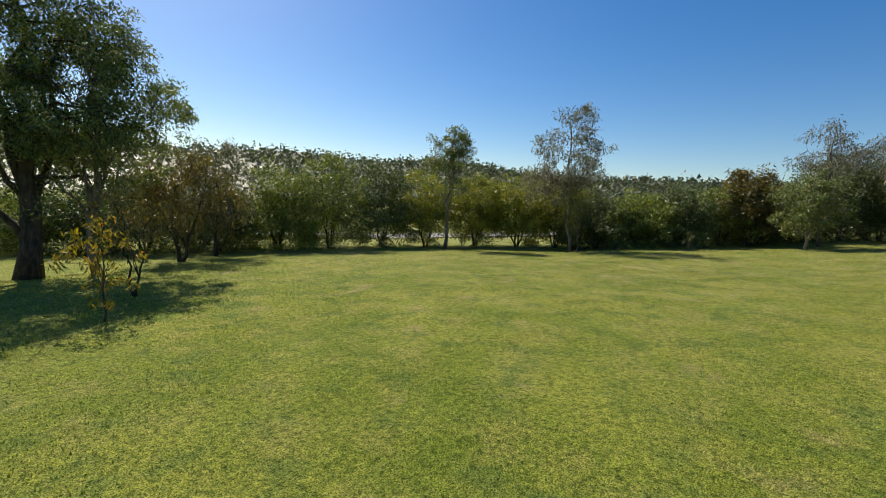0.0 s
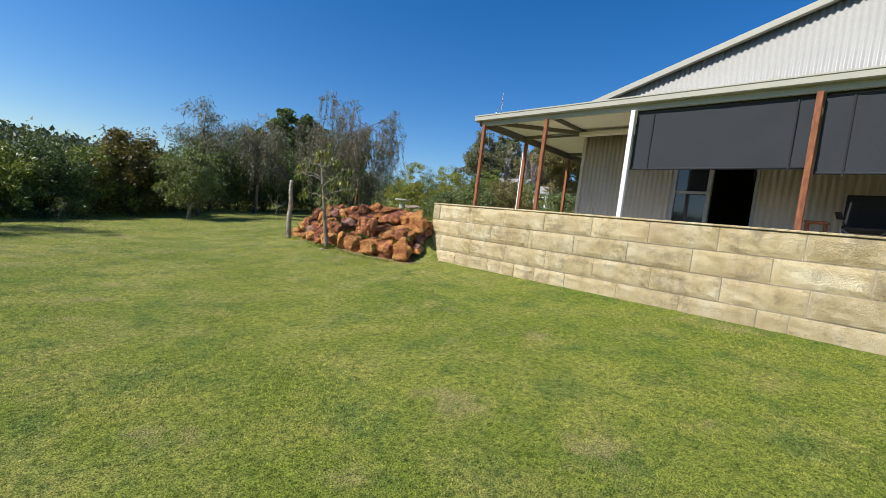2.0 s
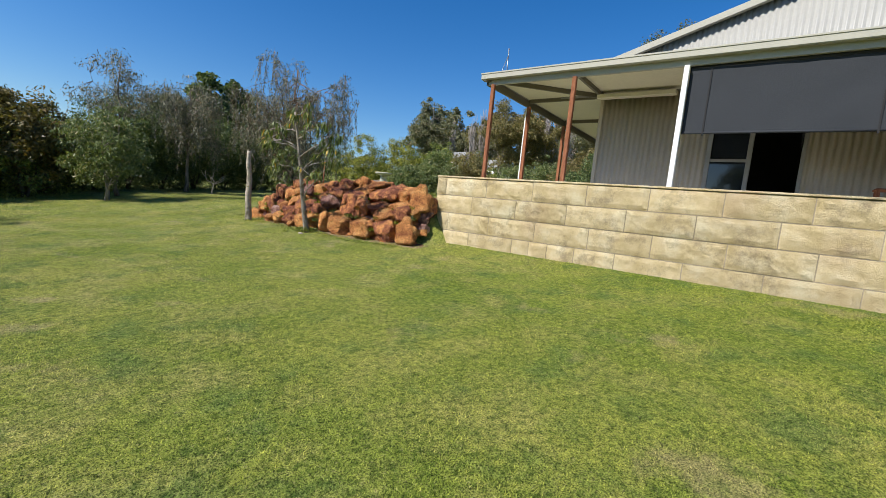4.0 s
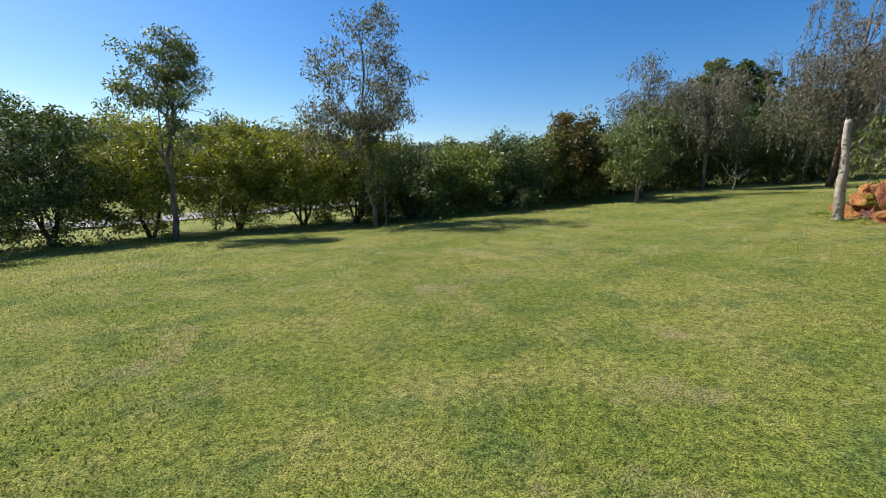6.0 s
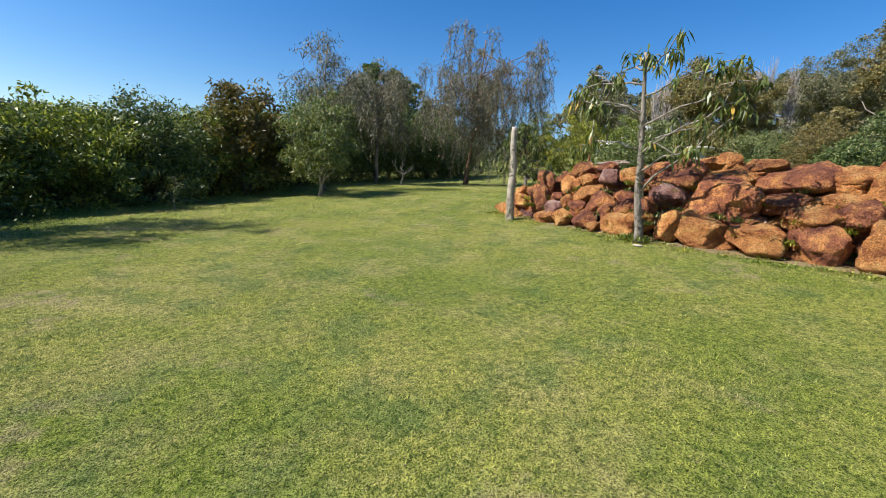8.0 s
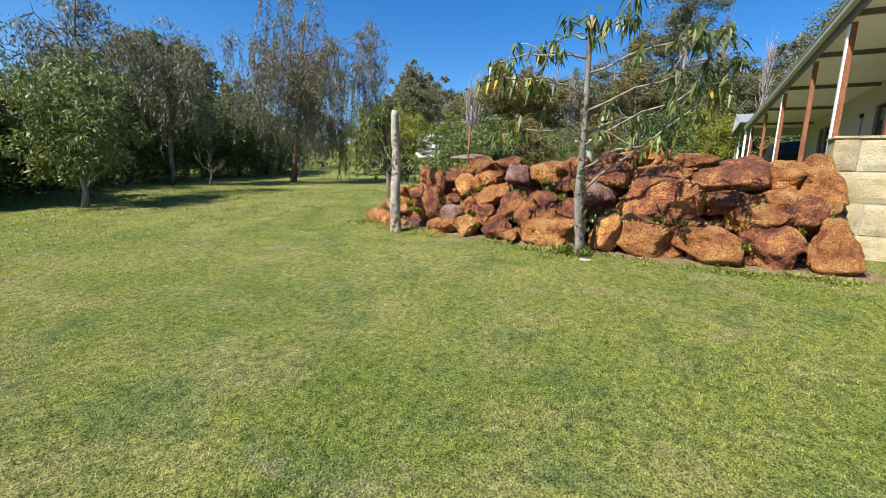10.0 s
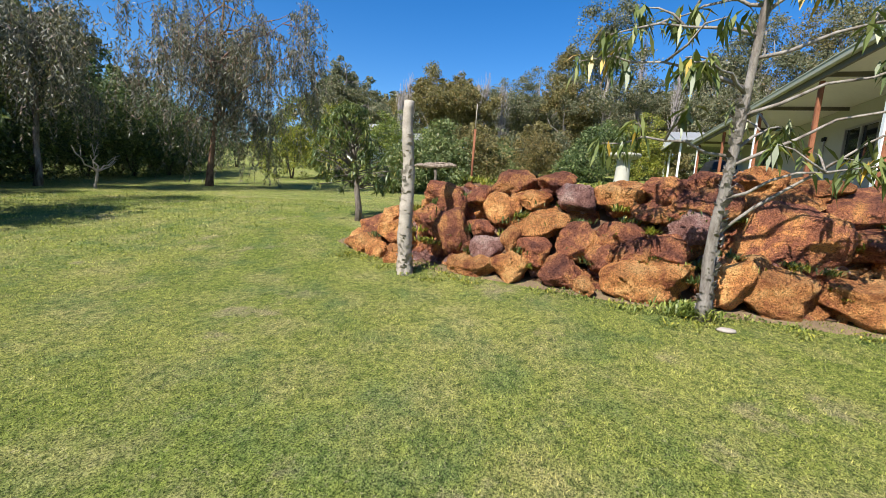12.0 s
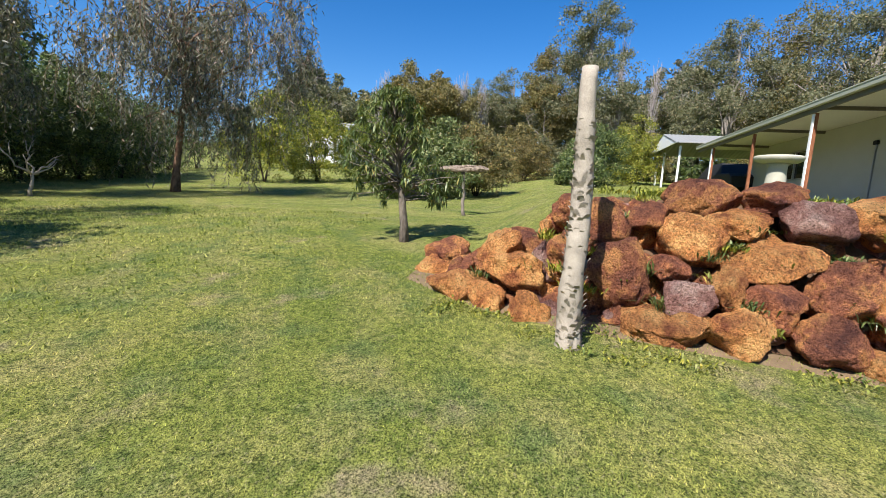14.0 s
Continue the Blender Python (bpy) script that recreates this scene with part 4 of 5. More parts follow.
# veranda ceilings, beams and gutters
hbox("soffit", (EAVE_X + 0.10, SOUTH_Y, 4.10), (WALL_X + 0.1, EAVE_Y - 0.1, 4.13), "soffit", 0, "cream veranda ceiling")
hbox("soffit", (WALL_X + 0.1, WALL_Y - 0.1, 4.10), (EAST_X, EAVE_Y - 0.1, 4.13), "soffit")
for y in (7.3, 2.5, -3.2):
    hbox("rafter", (EAVE_X + 0.08, y - 0.03, 4.01), (WALL_X, y + 0.03, 4.1), "rafter")
for x in (10.6, 13.1, 16.4, 19.8, 23.4):
    hbox("rafter", (x - 0.03, WALL_Y, 4.01), (x + 0.03, EAVE_Y - 0.12, 4.1), "rafter")
hip = box_bm((2.95, 0.06, 0.10), ((EAVE_X + WALL_X) / 2 - HO.x, (EAVE_Y + WALL_Y) / 2 - HO.y, 4.05 - HO.z), 0, (0, 0, -45))
part("hip_rafter", hip, MAT["rafter"], house)
hbox("front_beam", (EAVE_X + 0.02, SOUTH_Y, 3.93), (EAVE_X + 0.08, EAVE_Y - 0.06, 4.1), "fascia", 0.004)
hbox("side_beam", (EAVE_X + 0.02, EAVE_Y - 0.06, 3.93), (EAST_X, EAVE_Y, 4.1), "rafter", 0.004)


def gutter(lo, hi, mat, axis):
    g = hbox("gutter", lo, hi, mat, 0.012, "folded metal gutter")
    if axis == "y":
        hbox("gutter_lip", (lo[0] - 0.012, lo[1], hi[2] - 0.02), (lo[0] + 0.012, hi[1], hi[2] + 0.012), mat, 0.004, "", g)
    else:
        hbox("gutter_lip", (lo[0], hi[1] - 0.012, hi[2] - 0.02), (hi[0], hi[1] + 0.012, hi[2] + 0.012), mat, 0.004, "", g)


gutter((EAVE_X - 0.09, SOUTH_Y, 4.04), (EAVE_X + 0.02, EAVE_Y + 0.10, 4.17), "fascia", "y")
gutter((EAVE_X + 0.02, EAVE_Y, 4.04), (EAST_X, EAVE_Y + 0.10, 4.17), "fascia_green", "x")
# roofs
pitch = 0.315
rise = math.hypot(1, pitch)
sheet("front_roof", (EAVE_X - 0.03, EAVE_Y, 4.18), (0, -1, 0), (WALL_X - EAVE_X, 0, 0.34), EAVE_Y - SOUTH_Y, math.hypot(WALL_X - EAVE_X, 0.34), "metal_roof")
gable_z = lambda y: 4.10 + pitch * (EAVE_Y - y) if y > RIDGE_Y else 4.10 + pitch * (EAVE_Y - RIDGE_Y) - pitch * (RIDGE_Y - y)
sheet("gable", (WALL_X, EAVE_Y - 1.0, 4.05), (0, -1, 0), (0, 0, 1), EAVE_Y - 1.0 - SOUTH_Y, 3, "metal_roof", 0.105, 0.015, None, lambda s: max(0.05, gable_z(EAVE_Y - 1.0 - s) - 4.05), "pale corrugated gable end")
sheet("main_roof", (EAST_X, EAVE_Y, 4.18), (-1, 0, 0), (0, -1, pitch - 0.009), EAST_X - WALL_X + 0.15, (EAVE_Y - RIDGE_Y) * rise, "metal_roof")
sheet("main_roof", (WALL_X - 0.15, SOUTH_Y - 2, gable_z(SOUTH_Y - 2) + 0.0), (1, 0, 0), (0, 1, pitch), EAST_X - WALL_X + 0.15, (RIDGE_Y - SOUTH_Y + 2) * rise, "metal_roof")
for sgn, ya in ((1, EAVE_Y - 0.6), (-1, SOUTH_Y)):
    ln = abs(ya - RIDGE_Y)
    bm = box_bm((0.10, ln * rise, 0.14), (WALL_X - 0.10 - HO.x, (ya + RIDGE_Y) / 2 - HO.y, (gable_z(ya) + gable_z(RIDGE_Y)) / 2 - HO.z), 0.01, (-sgn * math.degrees(math.atan(pitch)), 0, 0))
    part("barge_board", bm, MAT["fascia"], house)

# veranda posts
def post(x, y, brown=True, white_face=False, white=False):
    p = hbox("veranda_post", (x - 0.042, y - 0.042, SLAB), (x + 0.042, y + 0.042, 3.93), "white" if white else "timber", 0.008, "white painted post" if white else "red-brown timber post")
    if white_face:
        hbox("white_board", (x - 0.048, y + 0.045, SLAB), (x + 0.048, y + 0.072, 3.90), "white", 0.004, "white painted board on the post's outer face", p)


PX = EAVE_X + 0.0
post(PX, 9.14)
post(PX, 7.25)
post(PX, 5.26, white=True)
for y in (2.46, -0.4, -3.3):
    post(PX, y)
for x, wf in ((10.65, True), (13.1, False), (16.45, True), (19.8, False), (23.4, True)):
    post(x, 9.24, white_face=wf)

# roller blinds between the front posts


def blind(y0, y1, low_z):
    b = thing("roller_blind", (PX + 0.10, (y0 + y1) / 2, 3.92), "dark grey shade-cloth roller blind half let down", "blind", "veranda blinds")
    w = (y1 - y0) / 2
    n = 24
    v, f = [], []
    for j in range(9):
        for i in range(n + 1):
            y = -w + 2 * w * i / n
            z = (low_z - 3.92) * j / 8
            v.append((0.02 * noise.noise(Vector((y * 1.3, z * 0.8, y0))) * j / 4 + 0.014 * noise.noise(Vector((y * 3.1, z * 2.5, y0 + 7))), y, z))
    for j in range(8):
        for i in range(n):
            a = j * (n + 1) + i
            f.append((a, a + 1, a + n + 2, a + n + 1))
    m = len(v)
    v += [(p[0] + 0.006, p[1], p[2]) for p in v]
    f += [tuple(m + k for k in reversed(q)) for q in f]
    mesh_ob("cloth", v, f, MAT["blind"], b, True)
    tb = Tubes(8)
    tb.add([(0, -w, low_z - 3.92), (0, w, low_z - 3.92)], [0.02, 0.02])
    tb.ob("bottom_bar", MAT["blind"], b)
    tb = Tubes(10)
    tb.add([(0.03, -w, 0.0), (0.03, w, 0.0)], [0.045, 0.045])
    tb.ob("roller", MAT["black"], b)
    for k in (-0.42, 0.38):
        box("pull_strap", (-0.02, 2 * w * k - 0.012, low_z - 3.97), (-0.014, 2 * w * k + 0.012, -0.05), MAT["black"], b)


blind(2.50, 5.22, 2.80)
blind(-0.36, 2.40, 2.72)
blind(-3.26, -0.44, 2.70)

# ---- garden things ----


def bark_flakes(t, k, top, r0, taper, lean, seed, mat="bark_pale"):
    """Lifted flakes of old bark round a trunk, thicker towards its foot."""
    nr = np.random.RandomState(seed)
    h = top * nr.uniform(0.0, 1.0, k) ** 1.5
    a = nr.uniform(0, 6.28, k)
    r = r0 - taper * h
    c = np.stack([r * np.cos(a) + lean[0] * h, r * np.sin(a) + lean[1] * h, h], 1)
    tang = np.stack([-np.sin(a), np.cos(a), np.zeros(k)], 1)
    rad = np.stack([np.cos(a), np.sin(a), np.zeros(k)], 1)
    w = nr.uniform(0.010, 0.03, k)[:, None]
    hh = np.stack([np.zeros(k), np.zeros(k), nr.uniform(0.02, 0.05, k)], 1)
    lift = rad * nr.uniform(0.003, 0.026, k)[:, None]
    quads_ob("peeling_bark", np.stack([c - tang * w - rad * 0.01, c + tang * w - rad * 0.01, c + tang * w * 0.6 + hh + lift, c - tang * w * 0.7 + hh + lift], 1), MAT[mat], t)["kind"] = "stuff"


def stake():
    t = thing("tree_stump_post", (6.48, 15.4, ground_z(6.48, 15.4) - 0.05), "pale sawn-off tree trunk with peeling bark", "tree stump")
    rng = random.Random(3)
    n = 26
    tb = Tubes(14)
    pts = [(0.0 - 0.05 * i / n + 0.012 * math.sin(i * 0.5), 0.045 * i / n + 0.01 * math.sin(i * 0.33), 1.95 * i / n) for i in range(n + 1)]
    tb.add(pts, [(0.115 if i == 0 else 0.088 - 0.035 * (i / n)) * (1 + 0.05 * math.sin(i * 1.3)) for i in range(n + 1)], knob=0.07, rng=rng)
    tb.ob("trunk", MAT["stick"], t)
    bark_flakes(t, 420, 1.6, 0.086, 0.02, (-0.025, 0.023), 5, "stick")
    return t


stake()


def big_leaf_cluster(out, p0, n, length, width, nr, lo=-1.7, hi=0.0):
    """Drooping long leaves that hang from one twig end."""
    for _ in range(n):
        a = nr.uniform(0, 6.28)
        d = np.array((math.cos(a) * 0.6, math.sin(a) * 0.6, nr.uniform(lo, hi)))
        p = p0 + nr.normal(size=3) * length * 0.22
        d /= np.linalg.norm(d)
        L = length * nr.uniform(0.6, 1.2)
        s = np.cross(d, (0, 0, 1.0))
        s = s / (np.linalg.norm(s) + 1e-6) * width * nr.uniform(0.7, 1.2) * 0.5
        m = p + d * L * 0.5
        e = p + d * L + np.array((0, 0, -0.28 * L))
        out.append((p, m + s, e, m - s))


def fruit_tree():
    x, y = 6.30, 12.43
    t = thing("fruit_tree", (x, y, ground_z(x, y) - 0.05), "sparse young fruit tree with long drooping leaves", "tree")
    rng, nr = random.Random(9), np.random.RandomState(9)
    tb = Tubes(9)
    trunk = [(0.0, 0.0, 0.0), (0.0, -0.01, 0.25), (0.02, 0.01, 0.55), (0.03, 0.0, 0.9), (0.04, -0.03, 1.25), (0.05, -0.06, 1.65), (0.06, -0.08, 2.05), (0.06, -0.10, 2.45), (0.06, -0.12, 2.72)]
    trunk = [(p[0] - 0.21 * p[2], p[1] + 0.045 * p[2], p[2]) for p in trunk]
    tb.add(trunk, [0.085, 0.058, 0.05, 0.045, 0.04, 0.035, 0.031, 0.027, 0.022], knob=0.14, rng=rng)
    quads = []
    LEAN = (-0.21, 0.045)
    LIMBS = [((0.03, 0.0, 0.8), (0.1, -1.35, 1.9)), ((0.04, 0.0, 1.35), (-0.1, -1.4, 1.95)), ((0.05, -0.05, 1.75), (0.1, -1.5, 2.2)), ((0.05, -0.08, 2.15), (-0.1, -1.4, 2.4)), ((0.06, -0.1, 2.45), (0.1, -0.55, 2.7)),
             ((0.04, 0.0, 1.45), (-0.1, 0.95, 1.5)), ((0.05, -0.05, 1.95), (0.0, 1.15, 2.15)), ((0.06, -0.1, 2.3), (-0.1, 0.95, 2.3)), ((0.06, -0.1, 2.5), (0.2, 0.45, 2.5)),
             ((0.05, -0.05, 1.5), (0.7, -0.6, 1.75)), ((0.05, -0.07, 1.9), (-0.45, 0.4, 2.0)), ((0.03, 0.0, 1.1), (-0.2, -0.9, 1.4))]
    for a, b in LIMBS:
        a, b = [(p[0] + LEAN[0] * p[2], p[1] + LEAN[1] * p[2], p[2]) for p in (a, b)]
        line = bend(a, b, 0.07, rng, 6, 0.03)
        limbs = Tubes(6)
        limbs.add(line, [0.016, 0.014, 0.012, 0.010, 0.009, 0.007, 0.005])
        for k, n in ((6, 18), (5, 12), (4, 5)):
            big_leaf_cluster(quads, np.array(line[k]), n, 0.17, 0.038, nr)
        for _ in range(2):
            p = line[rng.randint(3, 5)]
            q = p + Vector((rng.uniform(-0.3, 0.3), rng.uniform(-0.35, 0.35), rng.uniform(-0.1, 0.25)))
            limbs.add(bend(p, q, 0.04, rng, 3, 0.05), [0.011, 0.009, 0.007, 0.004], 4)
            big_leaf_cluster(quads, np.array(q), 13, 0.17, 0.038, nr)
        limbs.ob("limb", MAT["bark_pale"], t, "pale bare limb")
    big_leaf_cluster(quads, np.array(trunk[-1]), 16, 0.2, 0.04, nr)
    tb.ob("trunk", MAT["bark_pale"], t)
    bark_flakes(t, 380, 1.9, 0.060, 0.012, (-0.18, 0.015), 6)
    quads_ob("foliage", np.array(quads), MAT["leaf_fruit"], t)


fruit_tree()


def young_tree():
    x, y = 9.3, 17.62
    t = thing("leafy_young_tree", (x, y, ground_z(x, y) - 0.05), "small bushy tree with long glossy green leaves", "tree")
    rng, nr = random.Random(19), np.random.RandomState(19)
    tb = Tubes(8)
    trunk = [(0, 0, 0), (0.02, 0.02, 0.3), (-0.02, 0.06, 0.65), (0.0, 0.13, 1.0), (0.0, 0.2, 1.5), (0.0, 0.26, 2.0)]
    tb.add(trunk, [0.085, 0.06, 0.052, 0.042, 0.028, 0.012], knob=0.12, rng=rng)
    quads = []
    for i in range(150):
        h = rng.uniform(0.62, 2.25)
        wide = 0.66 * (1 - ((h - 1.1) / 1.25) ** 2) + 0.10
        a = rng.uniform(0, 6.28)
        r = wide * rng.uniform(0.35, 1.0)
        p = (math.cos(a) * r, math.sin(a) * r + 0.24 - (0.36 if h < 1.15 and math.sin(a) < 0 else 0), h)
        q = max(rng.uniform(0.6, 0.95), h - rng.uniform(0.15, 0.5))
        k = (0.0, 0.06 + 0.14 * (q - 0.65), q)
        tb.add(bend(k, p, 0.04, rng, 3, 0.05), [0.014, 0.011, 0.008, 0.004], 4)
        big_leaf_cluster(quads, np.array(p), 40, 0.105, 0.023, nr, -1.3, 0.7)
    tb.ob("trunk", MAT["bark"], t)
    quads_ob("crown", np.array(quads), MAT["leaf_shrub"], t)


young_tree()


def lathe(profile, n=28):
    bm = bmesh.new()
    rings = [[bm.verts.new((r * math.cos(2 * math.pi * k / n), r * math.sin(2 * math.pi * k / n), z)) for k in range(n)] for r, z in profile]
    for a, b in zip(rings, rings[1:]):
        for k in range(n):
            bm.faces.new((a[k], a[(k + 1) % n], b[(k + 1) % n], b[k]))
    bm.faces.new(list(reversed(rings[0])))
    bm.faces.new(rings[-1])
    return bm


bath = thing("bird_bath", (9.28, 13.05, ground_z(9.28, 13.05)), "cream concrete bird bath on a flared pedestal", "bird bath")
bz = 1.90 - ground_z(9.28, 13.05)
part("pedestal", lathe([(0.15, -0.02), (0.15, 0.05), (0.125, 0.08), (0.11, 0.18), (0.098, bz - 0.16), (0.10, bz - 0.11), (0.13, bz - 0.078)]), MAT["concrete"], bath, "", True)
part("bowl", lathe([(0.11, bz - 0.085), (0.20, bz - 0.07), (0.235, bz - 0.05), (0.25, bz - 0.02), (0.24, bz), (0.215, bz - 0.005), (0.17, bz - 0.03), (0.07, bz - 0.04)]), MAT["concrete"], bath, "", True)

feeder = thing("log_feeder", (13.5, 17.65, ground_z(13.5, 17.65) - 0.05), "weathered driftwood log on a crooked wooden post", "bird feeder")
fz = 1.87 - ground_z(13.5, 17.65) + 0.05
tb = Tubes(8)
r7 = random.Random(2)
tb.add(bend((0, -0.1, 0), (0, 0, fz - 0.1), 0, r7, 6, 0.03), [0.05, 0.045, 0.042, 0.04, 0.04, 0.042, 0.05], knob=0.1, rng=r7)
tb.ob("post", MAT["bark"], feeder)
tb = Tubes(9)
for dx, dz, r, a, b in ((0.0, -0.02, 0.065, 0.56, -0.56), (0.09, 0.0, 0.05, 0.44, -0.60), (-0.08, -0.03, 0.045, 0.60, -0.38), (0.03, 0.05, 0.035, 0.35, -0.50)):
    tb.add(bend((dx, a, fz + dz - 0.03), (dx * 0.6, b, fz + dz), 0.0, r7, 10, 0.014), [r * 0.5] + [r * r7.uniform(0.8, 1.15) for _ in range(9)] + [r * 0.45], knob=0.3, rng=r7)
tb.ob("log", MAT["bark_log"], feeder, "", False)

pole = thing("garden_pole", (8.9, 15.35, ground_z(8.9, 15.35) - 0.05), "rusty steel pole with a thin pale rod on top", "pole")
tb = Tubes(8)
tb.add([(0, 0, 0), (0, 0, 1.0)], [0.02, 0.02])
tb.ob("lower_pole", MAT["timber"], pole, "rust-brown lower pole")
tb = Tubes(8)
tb.add([(0, 0, 1.0), (0.01, 0, 1.4)], [0.008, 0.007])
tb.ob("rod", MAT["stick"], pole, "thin pale rod")

chip = part("flat_stone", lathe([(0.07, 0), (0.09, 0.02), (0.08, 0.045), (0.05, 0.05)], 9), MAT["chip"], None, "", True)
chip.matrix_world = Matrix.Translation((6.05, 12.3, ground_z(6.05, 12.3))) @ Matrix.Diagonal((0.6, 0.9, 0.6, 1))
tagged(chip, "small pale flat stone lying on the grass", "stone")


def camp_chair(x, y, turn):
    c = thing("camp_chair", (x, y, SLAB), "black folding camp chair on the veranda", "chair")
    c.matrix_world = pose(x, y, SLAB, 0, 0, turn)
    for s in (-1, 1):
        for a, b in (((-0.25, s * 0.28, 0), (0.25, s * 0.28, 0.62)), ((0.25, s * 0.28, 0), (-0.25, s * 0.28, 0.42))):
            tb = Tubes(6)
            tb.add([a, b], [0.011, 0.011])
            tb.ob("leg", MAT["steel"], c)
        tb = Tubes(6)
        tb.add([(0.2, s * 0.28, 0.3), (0.30, s * 0.28, 0.98)], [0.011, 0.011])
        tb.ob("back_tube", MAT["steel"], c)
        part("armrest", box_bm((0.5, 0.09, 0.03), (0.0, s * 0.34, 0.64), 0.012, (0, 6, 0)), MAT["black"], c)
    for a, b in (((-0.25, -0.28, 0), (-0.25, 0.28, 0.42)), ((-0.25, 0.28, 0), (-0.25, -0.28, 0.42))):
        tb = Tubes(6)
        tb.add([a, b], [0.011, 0.011])
        tb.ob("brace", MAT["steel"], c)
    part("seat", box_bm((0.5, 0.56, 0.03), (0, 0, 0.42), 0.012, (0, 5, 0)), MAT["black"], c)
    part("backrest", box_bm((0.035, 0.60, 0.58), (0.26, 0, 0.74), 0.014, (0, 9, 0)), MAT["black"], c)


camp_chair(9.75, 1.75, 0)
tab = thing("wooden_table", (9.35, 0.75, SLAB), "low red-brown wooden table on the veranda", "table")
for i in range(5):
    part("table_board", box_bm((0.135, 1.0, 0.03), (-0.28 + 0.14 * i, 0, 0.55), 0.005), MAT["timber"], tab)
for sx in (-0.27, 0.27):
    for sy in (-0.42, 0.42):
        part("leg", box_bm((0.06, 0.06, 0.53), (sx, sy, 0.265), 0.006), MAT["timber"], tab)
    part("rail", box_bm((0.03, 0.84, 0.06), (sx, 0, 0.49), 0.004), MAT["timber"], tab)
stool = thing("wooden_stool", (9.7, 2.35, SLAB), "small wooden stool by the camp chair", "stool")
part("seat", box_bm((0.32, 0.32, 0.035), (0, 0, 0.5), 0.01), MAT["timber"], stool)
for sx in (-0.12, 0.12):
    for sy in (-0.12, 0.12):
        part("leg", box_bm((0.04, 0.04, 0.48), (sx, sy, 0.24), 0.005), MAT["timber"], stool)

# ---- carport behind the house ----
cz = 2.6
CX, CY = 31.5, 9.0
port = thing("carport", (CX, CY, cz), "open carport with a pale metal gable roof", "carport")
port.matrix_world = pose(CX, CY, cz, 0, 0, -90)
for dx in (-0.0, 5.6):
    for dy in (-2.3, 0.9, 2.6):
        part("post", box_bm((0.10, 0.10, 2.35), (dx, dy, 1.17 - 0.15), 0.008), MAT["white" if dx == 0 else "timber"], port)
for s, y0, y1 in ((1, 0.1, 3.1), (-1, 0.1, -2.9)):
    bm = bmesh.new()
    n = 60
    rows = []
    for i in range(n + 1):
        x = -0.4 + 6.6 * i / n
        w = 0.02 * (i % 2)
        rows.append([bm.verts.new((x, y0, 3.15 + w)), bm.verts.new((x, y1, 2.30 + w)), bm.verts.new((x, y0, 3.11 + w)), bm.verts.new((x, y1, 2.26 + w))])
    for a, b in zip(rows, rows[1:]):
        bm.faces.new((a[0], b[0], b[1], a[1]))
        bm.faces.new((a[2], a[3], b[3], b[2]))
        bm.faces.new((a[1], b[1], b[3], a[3]))
    part("roof_sheet", bm, MAT["metal_roof"], port)
bm = bmesh.new()
vs = [bm.verts.new(p) for p in ((-0.38, -2.85, 2.28), (-0.38, 3.05, 2.28), (-0.38, 0.1, 3.1), (-0.33, -2.85, 2.28), (-0.33, 3.05, 2.28), (-0.33, 0.1, 3.1))]
for q in ((0, 1, 2), (5, 4, 3), (0, 3, 4, 1), (1, 4, 5, 2), (2, 5, 3, 0)):
    bm.faces.new([vs[k] for k in q])
part("gable_panel", bm, MAT["white"], port)


def parked_car(x, y, z, turn):
    c = thing("parked_car", (x, y, z), "dark car parked in the shade beside the house", "car")
    c.matrix_world = pose(x, y, z, 0, 0, turn)
    prof = [(-2.2, 0.35), (-2.2, 0.8), (-1.9, 0.95), (-1.0, 1.0), (-0.5, 1.5), (1.3, 1.52), (2.0, 1.0), (2.2, 0.9), (2.2, 0.35)]
    bm = bmesh.new()
    rings = []
    for w, k in ((-0.85, 0.93), (-0.8, 1), (0.8, 1), (0.85, 0.93)):
        rings.append([bm.verts.new((px * (0.99 if abs(w) > 0.82 else 1), w * (0.85 if pz > 1.2 else 1), 0.35 + (pz - 0.35) * k)) for px, pz in prof])
    m = len(prof)
    for a, b in zip(rings, rings[1:]):
        for k in range(m):
            bm.faces.new((a[k], a[(k + 1) % m], b[(k + 1) % m], b[k]))
    bm.faces.new(list(reversed(rings[0])))
    bm.faces.new(rings[-1])
    part("body", bm, MAT["car"], c)
    for s in (-0.74, 0.74):
        part("side_window", box_bm((1.7, 0.02, 0.38), (0.4, s * 0.97, 1.22), 0.01), MAT["black"], c)
        for wx in (-1.4, 1.4):
            tb = Tubes(16)
            tb.add([(wx, s * 1.14 - 0.1, 0.32), (wx, s * 1.14 + 0.1, 0.32)], [0.32, 0.32])
            w = tb.ob("tyre", MAT["rubber"], c)
            tb = Tubes(12)
            tb.add([(wx, s * 1.14 - 0.105, 0.32), (wx, s * 1.14 + 0.105, 0.32)], [0.19, 0.19])
            tb.ob("rim", MAT["steel"], w)


parked_car(26.5, 7.3, ground_z(26.5, 7.3), 0)

# ---- distant house, antenna pole ----
fh_x, fh_y = 50.0, 39.5
fh_z = ground_z(fh_x, fh_y)
far_house = thing("far_house", (fh_x, fh_y, fh_z), "distant white house with a low pale roof", "house")
